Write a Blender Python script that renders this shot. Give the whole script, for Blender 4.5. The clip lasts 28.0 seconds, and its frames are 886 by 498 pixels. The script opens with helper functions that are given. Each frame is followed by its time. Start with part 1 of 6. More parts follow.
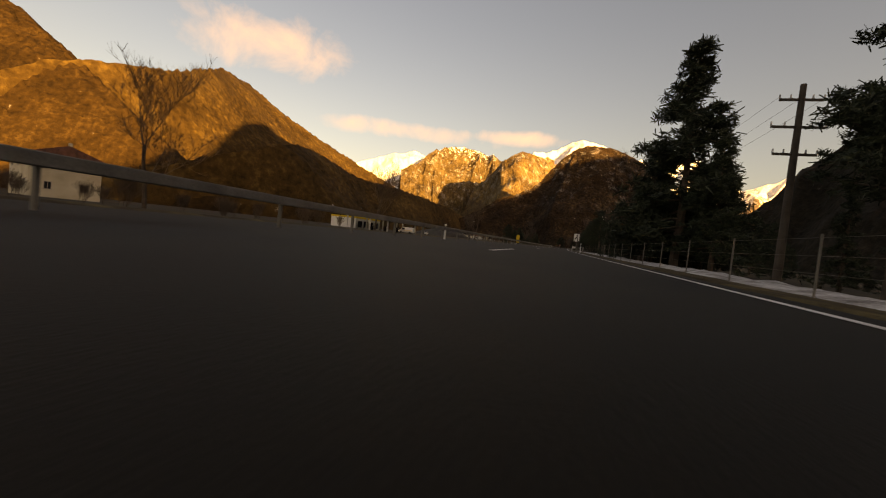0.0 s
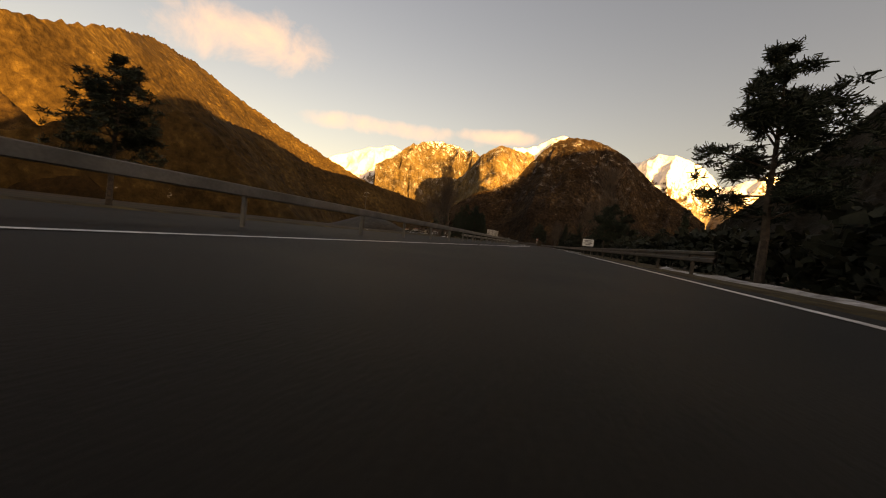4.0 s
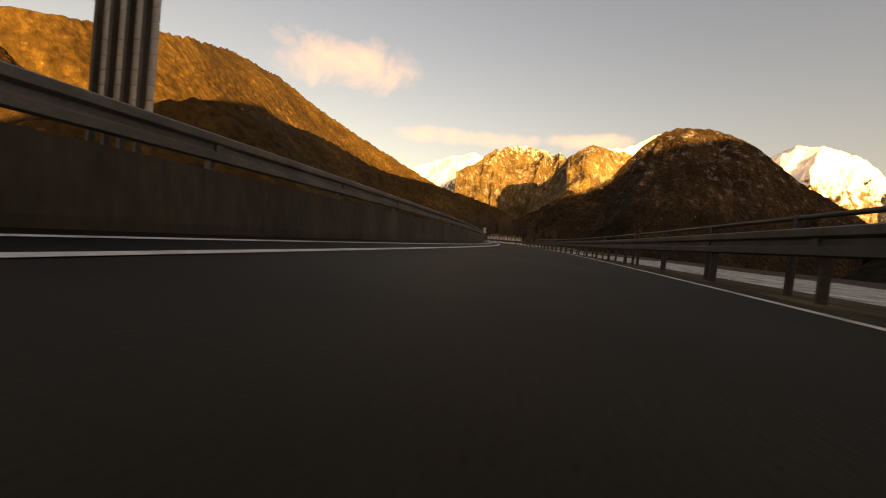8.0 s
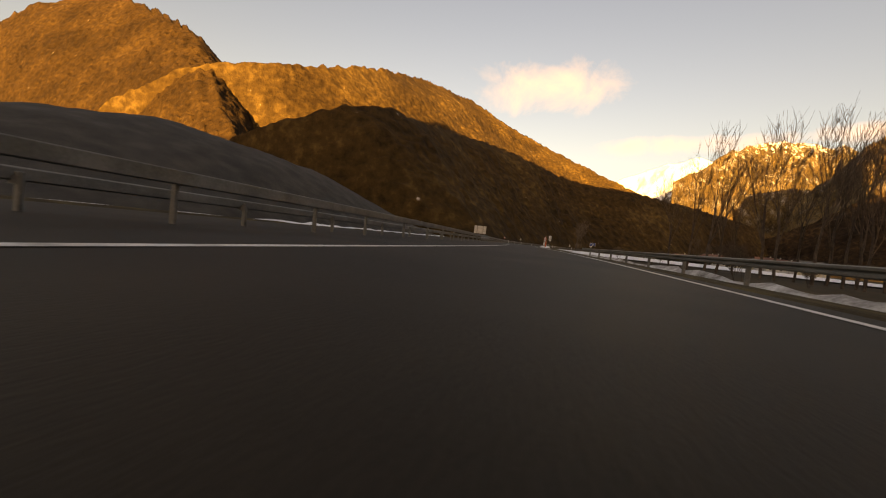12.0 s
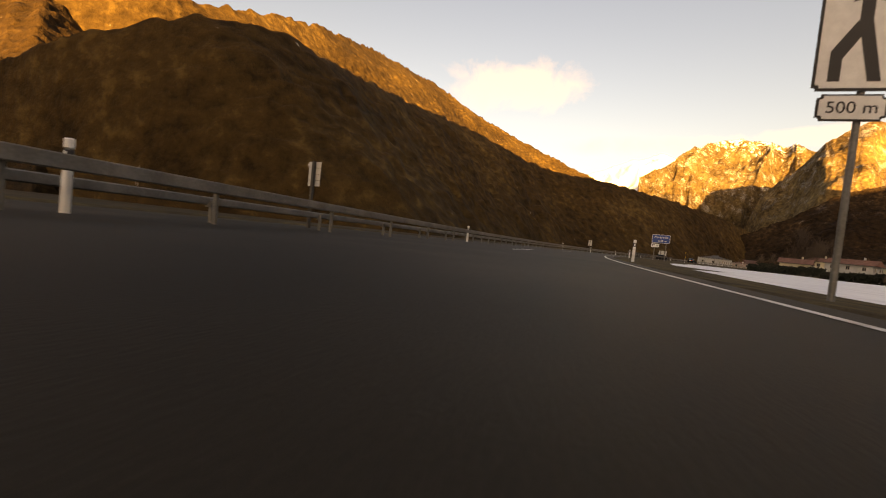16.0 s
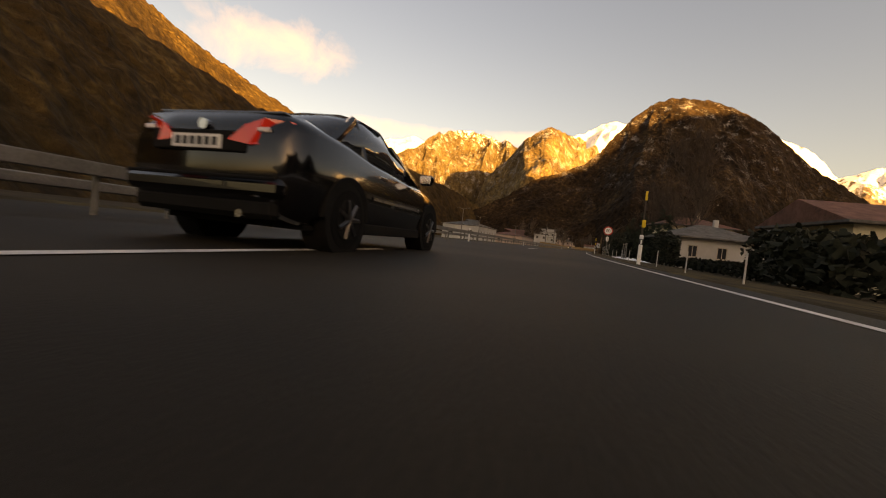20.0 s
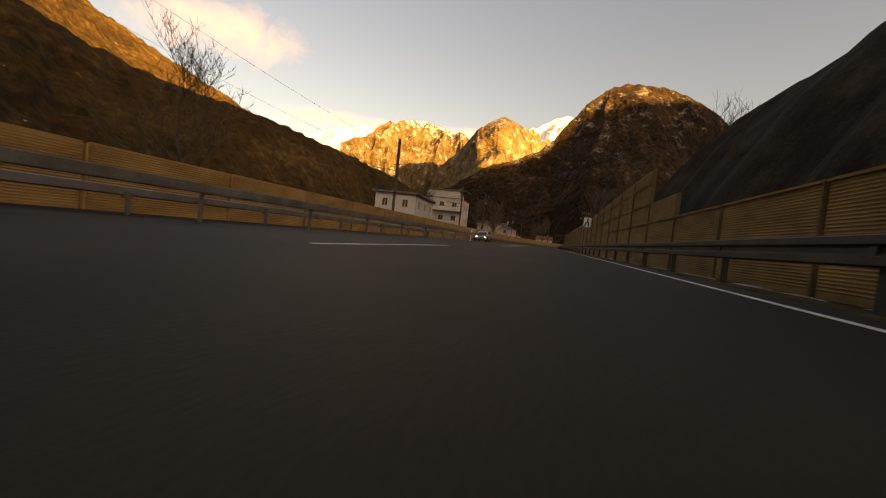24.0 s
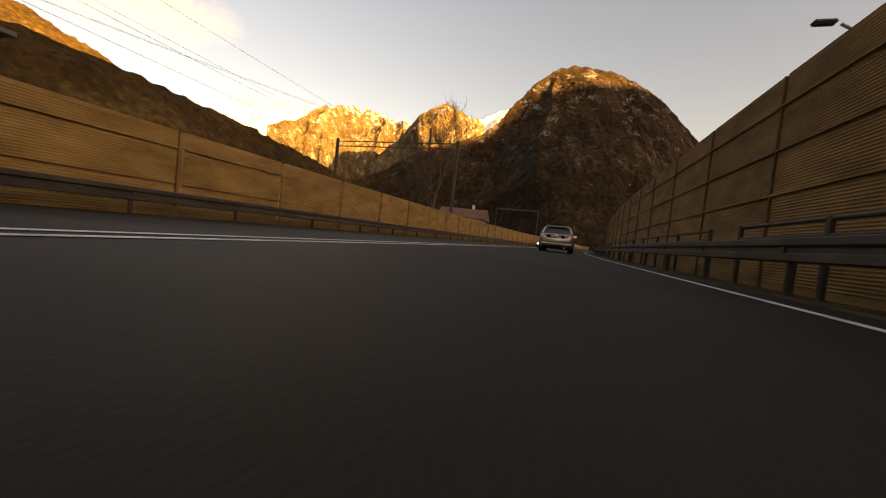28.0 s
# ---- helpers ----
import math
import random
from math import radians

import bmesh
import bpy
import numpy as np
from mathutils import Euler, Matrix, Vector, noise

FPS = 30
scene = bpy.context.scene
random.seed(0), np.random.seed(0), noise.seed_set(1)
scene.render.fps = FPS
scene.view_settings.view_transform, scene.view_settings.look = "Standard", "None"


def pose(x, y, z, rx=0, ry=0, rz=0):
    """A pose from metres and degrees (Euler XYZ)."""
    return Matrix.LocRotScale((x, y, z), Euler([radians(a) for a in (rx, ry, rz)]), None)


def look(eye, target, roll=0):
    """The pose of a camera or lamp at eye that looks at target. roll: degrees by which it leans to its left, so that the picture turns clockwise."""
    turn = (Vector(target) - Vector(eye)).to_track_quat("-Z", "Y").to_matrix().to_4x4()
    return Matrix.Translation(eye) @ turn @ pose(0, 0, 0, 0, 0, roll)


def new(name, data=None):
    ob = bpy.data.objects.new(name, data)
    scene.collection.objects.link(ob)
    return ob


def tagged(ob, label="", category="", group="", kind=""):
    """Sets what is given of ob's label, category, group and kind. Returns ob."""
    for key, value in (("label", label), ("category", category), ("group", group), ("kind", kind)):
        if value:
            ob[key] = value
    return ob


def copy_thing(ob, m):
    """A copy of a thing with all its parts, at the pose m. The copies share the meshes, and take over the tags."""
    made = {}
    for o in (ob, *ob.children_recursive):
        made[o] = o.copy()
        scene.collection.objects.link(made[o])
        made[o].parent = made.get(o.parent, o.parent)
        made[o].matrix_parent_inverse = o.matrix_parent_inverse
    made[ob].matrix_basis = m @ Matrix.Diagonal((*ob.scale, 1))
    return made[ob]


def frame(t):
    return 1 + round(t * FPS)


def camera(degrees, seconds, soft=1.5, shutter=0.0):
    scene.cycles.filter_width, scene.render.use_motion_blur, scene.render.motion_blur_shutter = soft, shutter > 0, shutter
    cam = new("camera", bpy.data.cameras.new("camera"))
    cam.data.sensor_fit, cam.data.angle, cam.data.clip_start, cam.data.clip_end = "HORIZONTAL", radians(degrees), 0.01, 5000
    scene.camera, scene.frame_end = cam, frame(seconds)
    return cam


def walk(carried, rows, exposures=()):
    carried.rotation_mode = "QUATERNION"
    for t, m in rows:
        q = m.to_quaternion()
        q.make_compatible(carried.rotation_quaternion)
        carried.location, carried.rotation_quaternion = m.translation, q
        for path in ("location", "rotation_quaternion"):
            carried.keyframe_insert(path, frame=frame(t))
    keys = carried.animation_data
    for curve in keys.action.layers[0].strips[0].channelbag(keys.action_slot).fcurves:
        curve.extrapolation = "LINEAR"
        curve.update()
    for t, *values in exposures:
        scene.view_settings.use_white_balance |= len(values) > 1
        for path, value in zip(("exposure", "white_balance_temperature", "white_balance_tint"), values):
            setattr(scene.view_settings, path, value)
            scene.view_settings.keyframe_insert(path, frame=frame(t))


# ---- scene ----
cam = camera(98, 28.0, soft=1.1, shutter=0.03)

# --- the road's line and the camera's walk ---
SPEED = 38.5          # metres in a second along the road
STEP = 0.5
YAW = [1.03, 0.77, -0.28, -0.70, -0.90, -1.15, -1.63, -1.85, -1.69, -1.37, -0.96, -0.45, 1.32, 3.15, 5.82, 8.32, 11.08, 14.90, 18.99, 22.31, 24.91, 29.12, 33.43, 36.51, 40.11, 43.20, 44.19, 44.18, 43.42, 42.56, 41.70, 38.84, 35.39, 30.74, 25.85, 21.91, 17.37, 12.92, 8.47, 4.76, 1.50, -1.05, -2.80, -3.90, -4.40, -4.66, -4.79, -4.83, -4.82, -4.76, -4.37, -3.45, -3.52, -5.17, -7.14, -10.30, -12.66]         # camera turn to the left of +y, every half second
OFFSET, TILT, LEAN, EYE = 15.35, -2.04, 6.2, 0.27

TT = np.arange(-6, 46.01, 0.05)
YY = np.interp(TT, np.arange(len(YAW)) * STEP, YAW)
HEAD = YY - OFFSET
HEAD = np.where(TT > 28, HEAD - np.clip(TT - 28, 0, 2.5) * 4.0, HEAD)
KERNEL = np.exp(-np.linspace(-2.2, 2.2, 31) ** 2)
HEAD = np.convolve(np.pad(HEAD, 15, mode="edge"), KERNEL / KERNEL.sum(), mode="valid")
HR = np.radians(HEAD)
I0 = int(np.argmin(abs(TT)))
CX = np.cumsum(-np.sin(HR)) * SPEED * 0.05
CY = np.cumsum(np.cos(HR)) * SPEED * 0.05
CX, CY, SS = CX - CX[I0], CY - CY[I0], TT * SPEED


def road(s, u=0.0, z=0.0):
    """A place s metres along the road and u metres to the right of the camera's line."""
    h = np.interp(s, SS, HR)
    return Vector((np.interp(s, SS, CX) + u * math.cos(h), np.interp(s, SS, CY) + u * math.sin(h), z))


def road_np(s, u, z):
    h = np.interp(s, SS, HR)
    return np.stack([np.interp(s, SS, CX) + u * np.cos(h), np.interp(s, SS, CY) + u * np.sin(h), z + 0 * s], -1)


def turn_at(s):
    return math.degrees(np.interp(s, SS, HR))


def at_road(s, u, z=0.0, turn=0.0):
    """The pose of a thing beside the road; its +y runs along the road."""
    p = road(s, u, z)
    return pose(p.x, p.y, p.z, 0, 0, turn_at(s) + turn)


rows = []
for k, yaw in enumerate(YAW):
    t = k * STEP
    eye = road(t * SPEED, 0, EYE)
    yr, pr = radians(yaw), radians(TILT)
    ahead = Vector((-math.sin(yr) * math.cos(pr), math.cos(yr) * math.cos(pr), math.sin(pr)))
    rows.append((t, look(eye, eye + ahead, LEAN)))
walk(cam, rows, exposures=[(t, e + 2.42, 11700, 30) for t, e in ((0, -0.38), (3, -0.3), (6, -0.28), (9, -0.2), (12, -0.03), (14, 0.12), (16, 0.22), (18, 0.12), (20, 0.0), (24, -0.02), (26, 0.18), (28, 0.28))])

# --- sky and sun ---
SUN_TO = Vector((0.52, -0.85, 0.17)).normalized()
world = bpy.data.worlds.new("world")
scene.world = world
world.use_nodes = True
wn, wl = world.node_tree.nodes, world.node_tree.links
wn.clear()
w_out = wn.new("ShaderNodeOutputWorld")
w_bg = wn.new("ShaderNodeBackground")
w_sky = wn.new("ShaderNodeTexSky")
w_sky.sky_type = "NISHITA"
w_sky.sun_disc = False
w_sky.sun_elevation = math.asin(SUN_TO.z)
w_sky.sun_rotation = math.atan2(SUN_TO.x, SUN_TO.y)
w_sky.dust_density, w_sky.air_density, w_sky.ozone_density = 2.2, 1.0, 1.0
w_bg.inputs["Strength"].default_value = 0.055
w_tc = wn.new("ShaderNodeTexCoord")


def wmath(op, a, b=None, c=None, clamp=False):
    n = wn.new("ShaderNodeMath")
    n.operation, n.use_clamp = op, clamp
    for k, v in enumerate((a, b, c)):
        if v is None:
            continue
        if isinstance(v, (int, float)):
            n.inputs[k].default_value = v
        else:
            wl.new(v, n.inputs[k])
    return n.outputs[0]


def cloud_mask(bearing, rise, wide, tall, scale, bite):
    """A cloud's cover round one direction of the sky (degrees to the left of +y, and up)."""
    b, e = radians(bearing), radians(rise)
    mid = Vector((-math.sin(b) * math.cos(e), math.cos(b) * math.cos(e), math.sin(e)))
    side = Vector((math.cos(b), math.sin(b), 0))
    up = side.cross(mid)
    parts = []
    for axis, size in ((side, wide), (up, tall)):
        dot = wn.new("ShaderNodeVectorMath")
        dot.operation = "DOT_PRODUCT"
        wl.new(w_tc.outputs["Generated"], dot.inputs[0])
        dot.inputs[1].default_value = axis
        off = wmath("SUBTRACT", dot.outputs["Value"], axis.dot(mid))
        parts.append(wmath("MULTIPLY", wmath("DIVIDE", off, size), wmath("DIVIDE", off, size)))
    front = wn.new("ShaderNodeVectorMath")
    front.operation = "DOT_PRODUCT"
    wl.new(w_tc.outputs["Generated"], front.inputs[0])
    front.inputs[1].default_value = mid
    near = wmath("GREATER_THAN", front.outputs["Value"], 0.3)
    oval = wmath("SUBTRACT", 1.0, wmath("ADD", *parts), clamp=True)
    noise_n = wn.new("ShaderNodeTexNoise")
    noise_n.inputs["Scale"].default_value = scale
    noise_n.inputs["Detail"].default_value = 7
    noise_n.inputs["Roughness"].default_value = 0.62
    noise_n.inputs["Distortion"].default_value = 0.4
    wl.new(w_tc.outputs["Generated"], noise_n.inputs["Vector"])
    raw = wmath("SUBTRACT", wmath("ADD", wmath("MULTIPLY", oval, 0.5), wmath("MULTIPLY", noise_n.outputs["Fac"], 1.5)), bite)
    return wmath("MULTIPLY", wmath("MULTIPLY", wmath("MULTIPLY", raw, 2.0, clamp=True), wmath("POWER", oval, 0.35)), near)


cover = None
for args in ((28.4, 21.6, 0.23, 0.075, 7, 0.9), (7.5, 14.3, 0.26, 0.030, 6, 0.9), (-7.0, 14.8, 0.2, 0.024, 7, 0.92)):
    m = cloud_mask(*args)
    cover = m if cover is None else wmath("MAXIMUM", cover, m)
w_mix = wn.new("ShaderNodeMixRGB")
w_mix.inputs["Color2"].default_value = (5.6, 4.5, 3.5, 1)
wl.new(wmath("MULTIPLY", cover, 0.75), w_mix.inputs["Fac"])
wl.new(w_sky.outputs["Color"], w_mix.inputs["Color1"])
wl.new(w_mix.outputs["Color"], w_bg.inputs["Color"])
wl.new(w_bg.outputs["Background"], w_out.inputs["Surface"])

sun = new("sun", bpy.data.lights.new("sun", "SUN"))
sun.data.energy, sun.data.angle, sun.data.color = 5.0, radians(0.5), (1.0, 0.67, 0.24)
sun.matrix_world = look(SUN_TO * 100, (0, 0, 0))

# --- materials ---
def ramp_mat(name, colours, scale=6.0, rough=0.85, metal=0.0, bump=0.2, fine=None, detail=6, space="Object", stretch=(1, 1, 1), spec=0.4, vary=0.0):
    """A surface whose colour runs through the given ones by noise at two scales, with a fine relief."""
    m = bpy.data.materials.new(name)
    m.use_nodes = True
    n, l = m.node_tree.nodes, m.node_tree.links
    b = n["Principled BSDF"]
    tc = n.new("ShaderNodeTexCoord")
    mp = n.new("ShaderNodeMapping")
    mp.inputs["Scale"].default_value = stretch
    if space == "World":
        geo = n.new("ShaderNodeNewGeometry")
        l.new(geo.outputs["Position"], mp.inputs["Vector"])
    else:
        l.new(tc.outputs["Object"], mp.inputs["Vector"])
    a = n.new("ShaderNodeTexNoise")
    a.inputs["Scale"].default_value, a.inputs["Detail"].default_value = scale, detail
    f = n.new("ShaderNodeTexNoise")
    f.inputs["Scale"].default_value, f.inputs["Detail"].default_value = fine or scale * 14, 3
    l.new(mp.outputs["Vector"], a.inputs["Vector"])
    l.new(mp.outputs["Vector"], f.inputs["Vector"])
    mix = n.new("ShaderNodeMath")
    mix.operation = "MULTIPLY_ADD"
    l.new(f.outputs["Fac"], mix.inputs[0])
    mix.inputs[1].default_value = 0.45
    add = n.new("ShaderNodeMath")
    add.operation = "MULTIPLY_ADD"
    l.new(a.outputs["Fac"], add.inputs[0])
    add.inputs[1].default_value, add.inputs[2].default_value = 0.9, -0.175
    l.new(add.outputs[0], mix.inputs[2])
    r = n.new("ShaderNodeValToRGB")
    el = r.color_ramp.elements
    el[0].position, el[1].position = 0.3, 0.72
    while len(el) < len(colours):
        el.new(0.5)
    for k, c in enumerate(colours):
        el[k].position = 0.3 + 0.42 * k / max(1, len(colours) - 1)
        el[k].color = (*c, 1)
    l.new(mix.outputs[0], r.inputs["Fac"])
    col = r.outputs["Color"]
    if vary:
        oi = n.new("ShaderNodeObjectInfo")
        hs = n.new("ShaderNodeHueSaturation")
        mr = n.new("ShaderNodeMapRange")
        mr.inputs["To Min"].default_value, mr.inputs["To Max"].default_value = 1 - vary, 1 + vary
        l.new(oi.outputs["Random"], mr.inputs["Value"])
        l.new(mr.outputs["Result"], hs.inputs["Value"])
        l.new(col, hs.inputs["Color"])
        col = hs.outputs["Color"]
    l.new(col, b.inputs["Base Color"])
    b.inputs["Roughness"].default_value = rough
    b.inputs["Metallic"].default_value = metal
    b.inputs["Specular IOR Level"].default_value = spec
    if bump:
        bp = n.new("ShaderNodeBump")
        bp.inputs["Strength"].default_value = bump
        bp.inputs["Distance"].default_value = 0.02
        l.new(f.outputs["Fac"], bp.inputs["Height"])
        l.new(bp.outputs["Normal"], b.inputs["Normal"])
    return m


def plain_mat(name, colour, rough=0.5, metal=0.0, emit=None, power=0.0, coat=0.0):
    m = ramp_mat(name, [tuple(c * 0.86 for c in colour), tuple(min(1, c * 1.08) for c in colour)], 5, rough, metal, 0.03)
    b = m.node_tree.nodes["Principled BSDF"]
    b.inputs["Coat Weight"].default_value = coat
    if emit:
        b.inputs["Emission Color"].default_value = (*emit, 1)
        b.inputs["Emission Strength"].default_value = power
    return m


def glass_mat(name, tint=(0.02, 0.025, 0.03)):
    m = bpy.data.materials.new(name)
    m.use_nodes = True
    b = m.node_tree.nodes["Principled BSDF"]
    b.inputs["Base Color"].default_value = (*tint, 1)
    b.inputs["Roughness"].default_value = 0.04
    b.inputs["Specular IOR Level"].default_value = 0.6
    b.inputs["Coat Weight"].default_value = 0.5
    return m


def mountain_mat(name, dark, mid, light, snow_low, snow_high, size, rock=0.0, bump=1.0, patch=0.0):
    """Forest and rock at two scales; snow lies from one height upwards, more on gentle faces."""
    m = bpy.data.materials.new(name)
    m.use_nodes = True
    n, l = m.node_tree.nodes, m.node_tree.links
    b = n["Principled BSDF"]
    geo = n.new("ShaderNodeNewGeometry")

    def tex(scale, detail, rough=0.6, stretch=None):
        t = n.new("ShaderNodeTexNoise")
        t.inputs["Scale"].default_value, t.inputs["Detail"].default_value = scale, detail
        t.inputs["Roughness"].default_value = rough
        if stretch:
            mp = n.new("ShaderNodeMapping")
            mp.inputs["Scale"].default_value = stretch
            l.new(geo.outputs["Position"], mp.inputs["Vector"])
            l.new(mp.outputs["Vector"], t.inputs["Vector"])
        else:
            l.new(geo.outputs["Position"], t.inputs["Vector"])
        return t.outputs["Fac"]

    def op(kind, a, b2, c=0.0, clamp=False):
        x = n.new("ShaderNodeMath")
        x.operation, x.use_clamp = kind, clamp
        for k, v in enumerate((a, b2, c)):
            if isinstance(v, (int, float)):
                x.inputs[k].default_value = v
            else:
                l.new(v, x.inputs[k])
        return x.outputs[0]

    big, fine = tex(0.55 / size, 5), tex(5.5 / size, 4, 0.6)
    streak = tex(3 / size, 4, 0.6, (1, 1, 0.3))
    v = op("ADD", op("MULTIPLY", big, 0.5), op("ADD", op("MULTIPLY", fine, 0.55), op("MULTIPLY", streak, 0.06)))
    r = n.new("ShaderNodeValToRGB")
    el = r.color_ramp.elements
    el[0].position, el[1].position = 0.44, 0.78
    el.new(0.6)
    for k, c in enumerate((dark, mid, light)):
        el[k].color = (*c, 1)
    l.new(v, r.inputs["Fac"])
    sep = n.new("ShaderNodeSeparateXYZ")
    l.new(geo.outputs["Position"], sep.inputs[0])
    nor = n.new("ShaderNodeSeparateXYZ")
    l.new(geo.outputs["Normal"], nor.inputs[0])
    high = n.new("ShaderNodeMapRange")
    high.inputs["From Min"].default_value, high.inputs["From Max"].default_value = snow_low, snow_high
    l.new(sep.outputs["Z"], high.inputs["Value"])
    s = op("ADD", high.outputs["Result"], op("MULTIPLY", op("SUBTRACT", fine, 0.5), 1.5))
    s = op("ADD", s, op("MULTIPLY", op("SUBTRACT", streak, 0.5), 1.6))
    s = op("MULTIPLY", op("SUBTRACT", s, 0.5), 4.0, clamp=True)
    if patch:
        speck, lean = tex(16 / size, 5, 0.65), tex(1.6 / size, 3)
        above = n.new("ShaderNodeMapRange")
        above.inputs["From Min"].default_value, above.inputs["From Max"].default_value = snow_low * 0.15, snow_low * 0.8
        l.new(sep.outputs["Z"], above.inputs["Value"])
        p = op("SUBTRACT", op("ADD", op("MULTIPLY", speck, 0.7), op("MULTIPLY", lean, 0.75)), patch)
        p = op("MULTIPLY", op("MULTIPLY", p, 5.0, clamp=True), op("MULTIPLY", above.outputs["Result"], 0.5))
        s = op("MAXIMUM", s, p)
    mx = n.new("ShaderNodeMixRGB")
    l.new(s, mx.inputs["Fac"])
    l.new(r.outputs["Color"], mx.inputs["Color1"])
    mx.inputs["Color2"].default_value = (0.82, 0.83, 0.86, 1)
    l.new(mx.outputs["Color"], b.inputs["Base Color"])
    b.inputs["Roughness"].default_value = 0.95
    b.inputs["Specular IOR Level"].default_value = 0.1
    bp = n.new("ShaderNodeBump")
    bp.inputs["Strength"].default_value = bump
    bp.inputs["Distance"].default_value = size * 0.07
    l.new(fine, bp.inputs["Height"])
    l.new(bp.outputs["Normal"], b.inputs["Normal"])
    return m


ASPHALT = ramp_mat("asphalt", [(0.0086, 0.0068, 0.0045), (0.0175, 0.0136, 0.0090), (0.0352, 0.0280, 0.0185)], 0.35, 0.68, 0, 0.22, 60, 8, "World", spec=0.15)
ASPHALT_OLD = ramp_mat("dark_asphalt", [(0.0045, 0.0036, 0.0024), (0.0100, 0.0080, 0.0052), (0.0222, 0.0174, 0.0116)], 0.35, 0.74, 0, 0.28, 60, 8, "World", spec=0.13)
TAR = ramp_mat("tar", [(0.006, 0.006, 0.006), (0.01, 0.01, 0.01)], 3, 0.97, 0, 0.2, 30, 4, "World", spec=0.02)
PAINT = ramp_mat("road_paint", [(0.35, 0.34, 0.32), (0.62, 0.61, 0.58), (0.7, 0.69, 0.66)], 2.0, 0.7, 0, 0.3, 40, 6, "World")
GRASS = ramp_mat("winter_grass", [(0.0263, 0.0195, 0.0105), (0.0562, 0.0413, 0.0210), (0.13, 0.1, 0.0413)], 0.9, 0.95, 0, 0.8, 30, 8, "World", spec=0.1)
FIELD = ramp_mat("field_ground", [(0.0225, 0.0180, 0.0120), (0.0450, 0.0360, 0.0225), (0.1, 0.0638, 0.0450)], 0.05, 0.95, 0, 0.6, 2.0, 8, "World", spec=0.1)
SNOW = ramp_mat("old_snow", [(0.62, 0.63, 0.66), (0.78, 0.79, 0.82), (0.85, 0.86, 0.88)], 0.5, 0.75, 0, 0.5, 9, 8, "World", spec=0.25)
DIRTY_SNOW = ramp_mat("dirty_snow", [(0.1, 0.09, 0.08), (0.34, 0.33, 0.32), (0.62, 0.62, 0.62)], 1.4, 0.8, 0, 0.6, 14, 8, "World", spec=0.2)
STEEL = ramp_mat("galvanised_steel", [(0.1, 0.096, 0.086), (0.15, 0.144, 0.13), (0.21, 0.2, 0.185)], 1.6, 0.6, 0.25, 0.06, 25, 6, vary=0.06)
DARKSTEEL = ramp_mat("weathered_steel", [(0.031, 0.0267, 0.0223), (0.0527, 0.0459, 0.0384), (0.0806, 0.0713, 0.0608)], 1.8, 0.65, 0.2, 0.1, 25, 6)
CONCRETE = ramp_mat("old_concrete", [(0.16, 0.15, 0.135), (0.24, 0.225, 0.2), (0.31, 0.29, 0.26)], 0.7, 0.9, 0, 0.4, 16, 8, "World")
TIMBER = ramp_mat("barrier_timber", [(0.19, 0.11, 0.036), (0.29, 0.175, 0.062), (0.37, 0.235, 0.09)], 0.8, 0.8, 0, 0.2, 20, 6, "World", (1, 1, 3), vary=0.1)
EARTH = ramp_mat("dark_earth_bank", [(0.012, 0.009, 0.006), (0.03, 0.022, 0.014), (0.06, 0.045, 0.03)], 0.8, 0.95, 0, 1.0, 9, 8, "World", spec=0.1)
PARAPET = ramp_mat("streaked_parapet_concrete", [(0.035, 0.028, 0.02), (0.065, 0.053, 0.04), (0.1, 0.085, 0.066)], 0.9, 0.9, 0, 0.5, 12, 8, "World", (1, 1, 0.25))
POSTBROWN = ramp_mat("brown_painted_steel", [(0.09, 0.055, 0.022), (0.13, 0.08, 0.032), (0.17, 0.105, 0.045)], 1.5, 0.7, 0, 0.1, 20, 5, "World")
TIMBER_DARK = ramp_mat("dark_barrier_timber", [(0.15, 0.08, 0.024), (0.235, 0.13, 0.042), (0.31, 0.18, 0.06)], 0.8, 0.8, 0, 0.2, 20, 6, "World", (1, 1, 3), vary=0.12)
M_LEFT = mountain_mat("left_forest", (0.0192, 0.01176, 0.00504), (0.0504, 0.0318, 0.01224), (0.1416, 0.0948, 0.0348), 1500, 2000, 70, bump=1.0)
M_ROCK = mountain_mat("left_rocky_forest", (0.013, 0.0078, 0.0034), (0.031, 0.0185, 0.0075), (0.075, 0.047, 0.0185), 1500, 2000, 45, bump=1.4)
M_FAR = mountain_mat("far_rock", (0.0345, 0.023, 0.0115), (0.1265, 0.0874, 0.0391), (0.322, 0.2357, 0.1207), 900, 1500, 85, patch=0.76)
M_FARS = mountain_mat("far_snow_streaked_rock", (0.035, 0.024, 0.012), (0.1, 0.072, 0.034), (0.2, 0.155, 0.09), 760, 1330, 100, patch=0.78)
M_SNOW = mountain_mat("snow_peak", (0.07, 0.055, 0.04), (0.2, 0.16, 0.12), (0.4, 0.34, 0.28), 250, 700, 170)
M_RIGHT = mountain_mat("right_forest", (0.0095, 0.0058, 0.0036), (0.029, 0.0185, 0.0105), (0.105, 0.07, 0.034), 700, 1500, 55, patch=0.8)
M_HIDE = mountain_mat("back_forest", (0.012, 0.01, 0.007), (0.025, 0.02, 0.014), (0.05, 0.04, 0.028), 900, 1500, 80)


# --- building helpers ---
def mesh_of(name, verts, faces, mat, smooth=False):
    me = bpy.data.meshes.new(name)
    me.from_pydata([tuple(v) for v in verts], [], faces)
    if mat:
        me.materials.append(mat)
    if smooth:
        me.polygons.foreach_set("use_smooth", [True] * len(me.polygons))
    me.update()
    return me


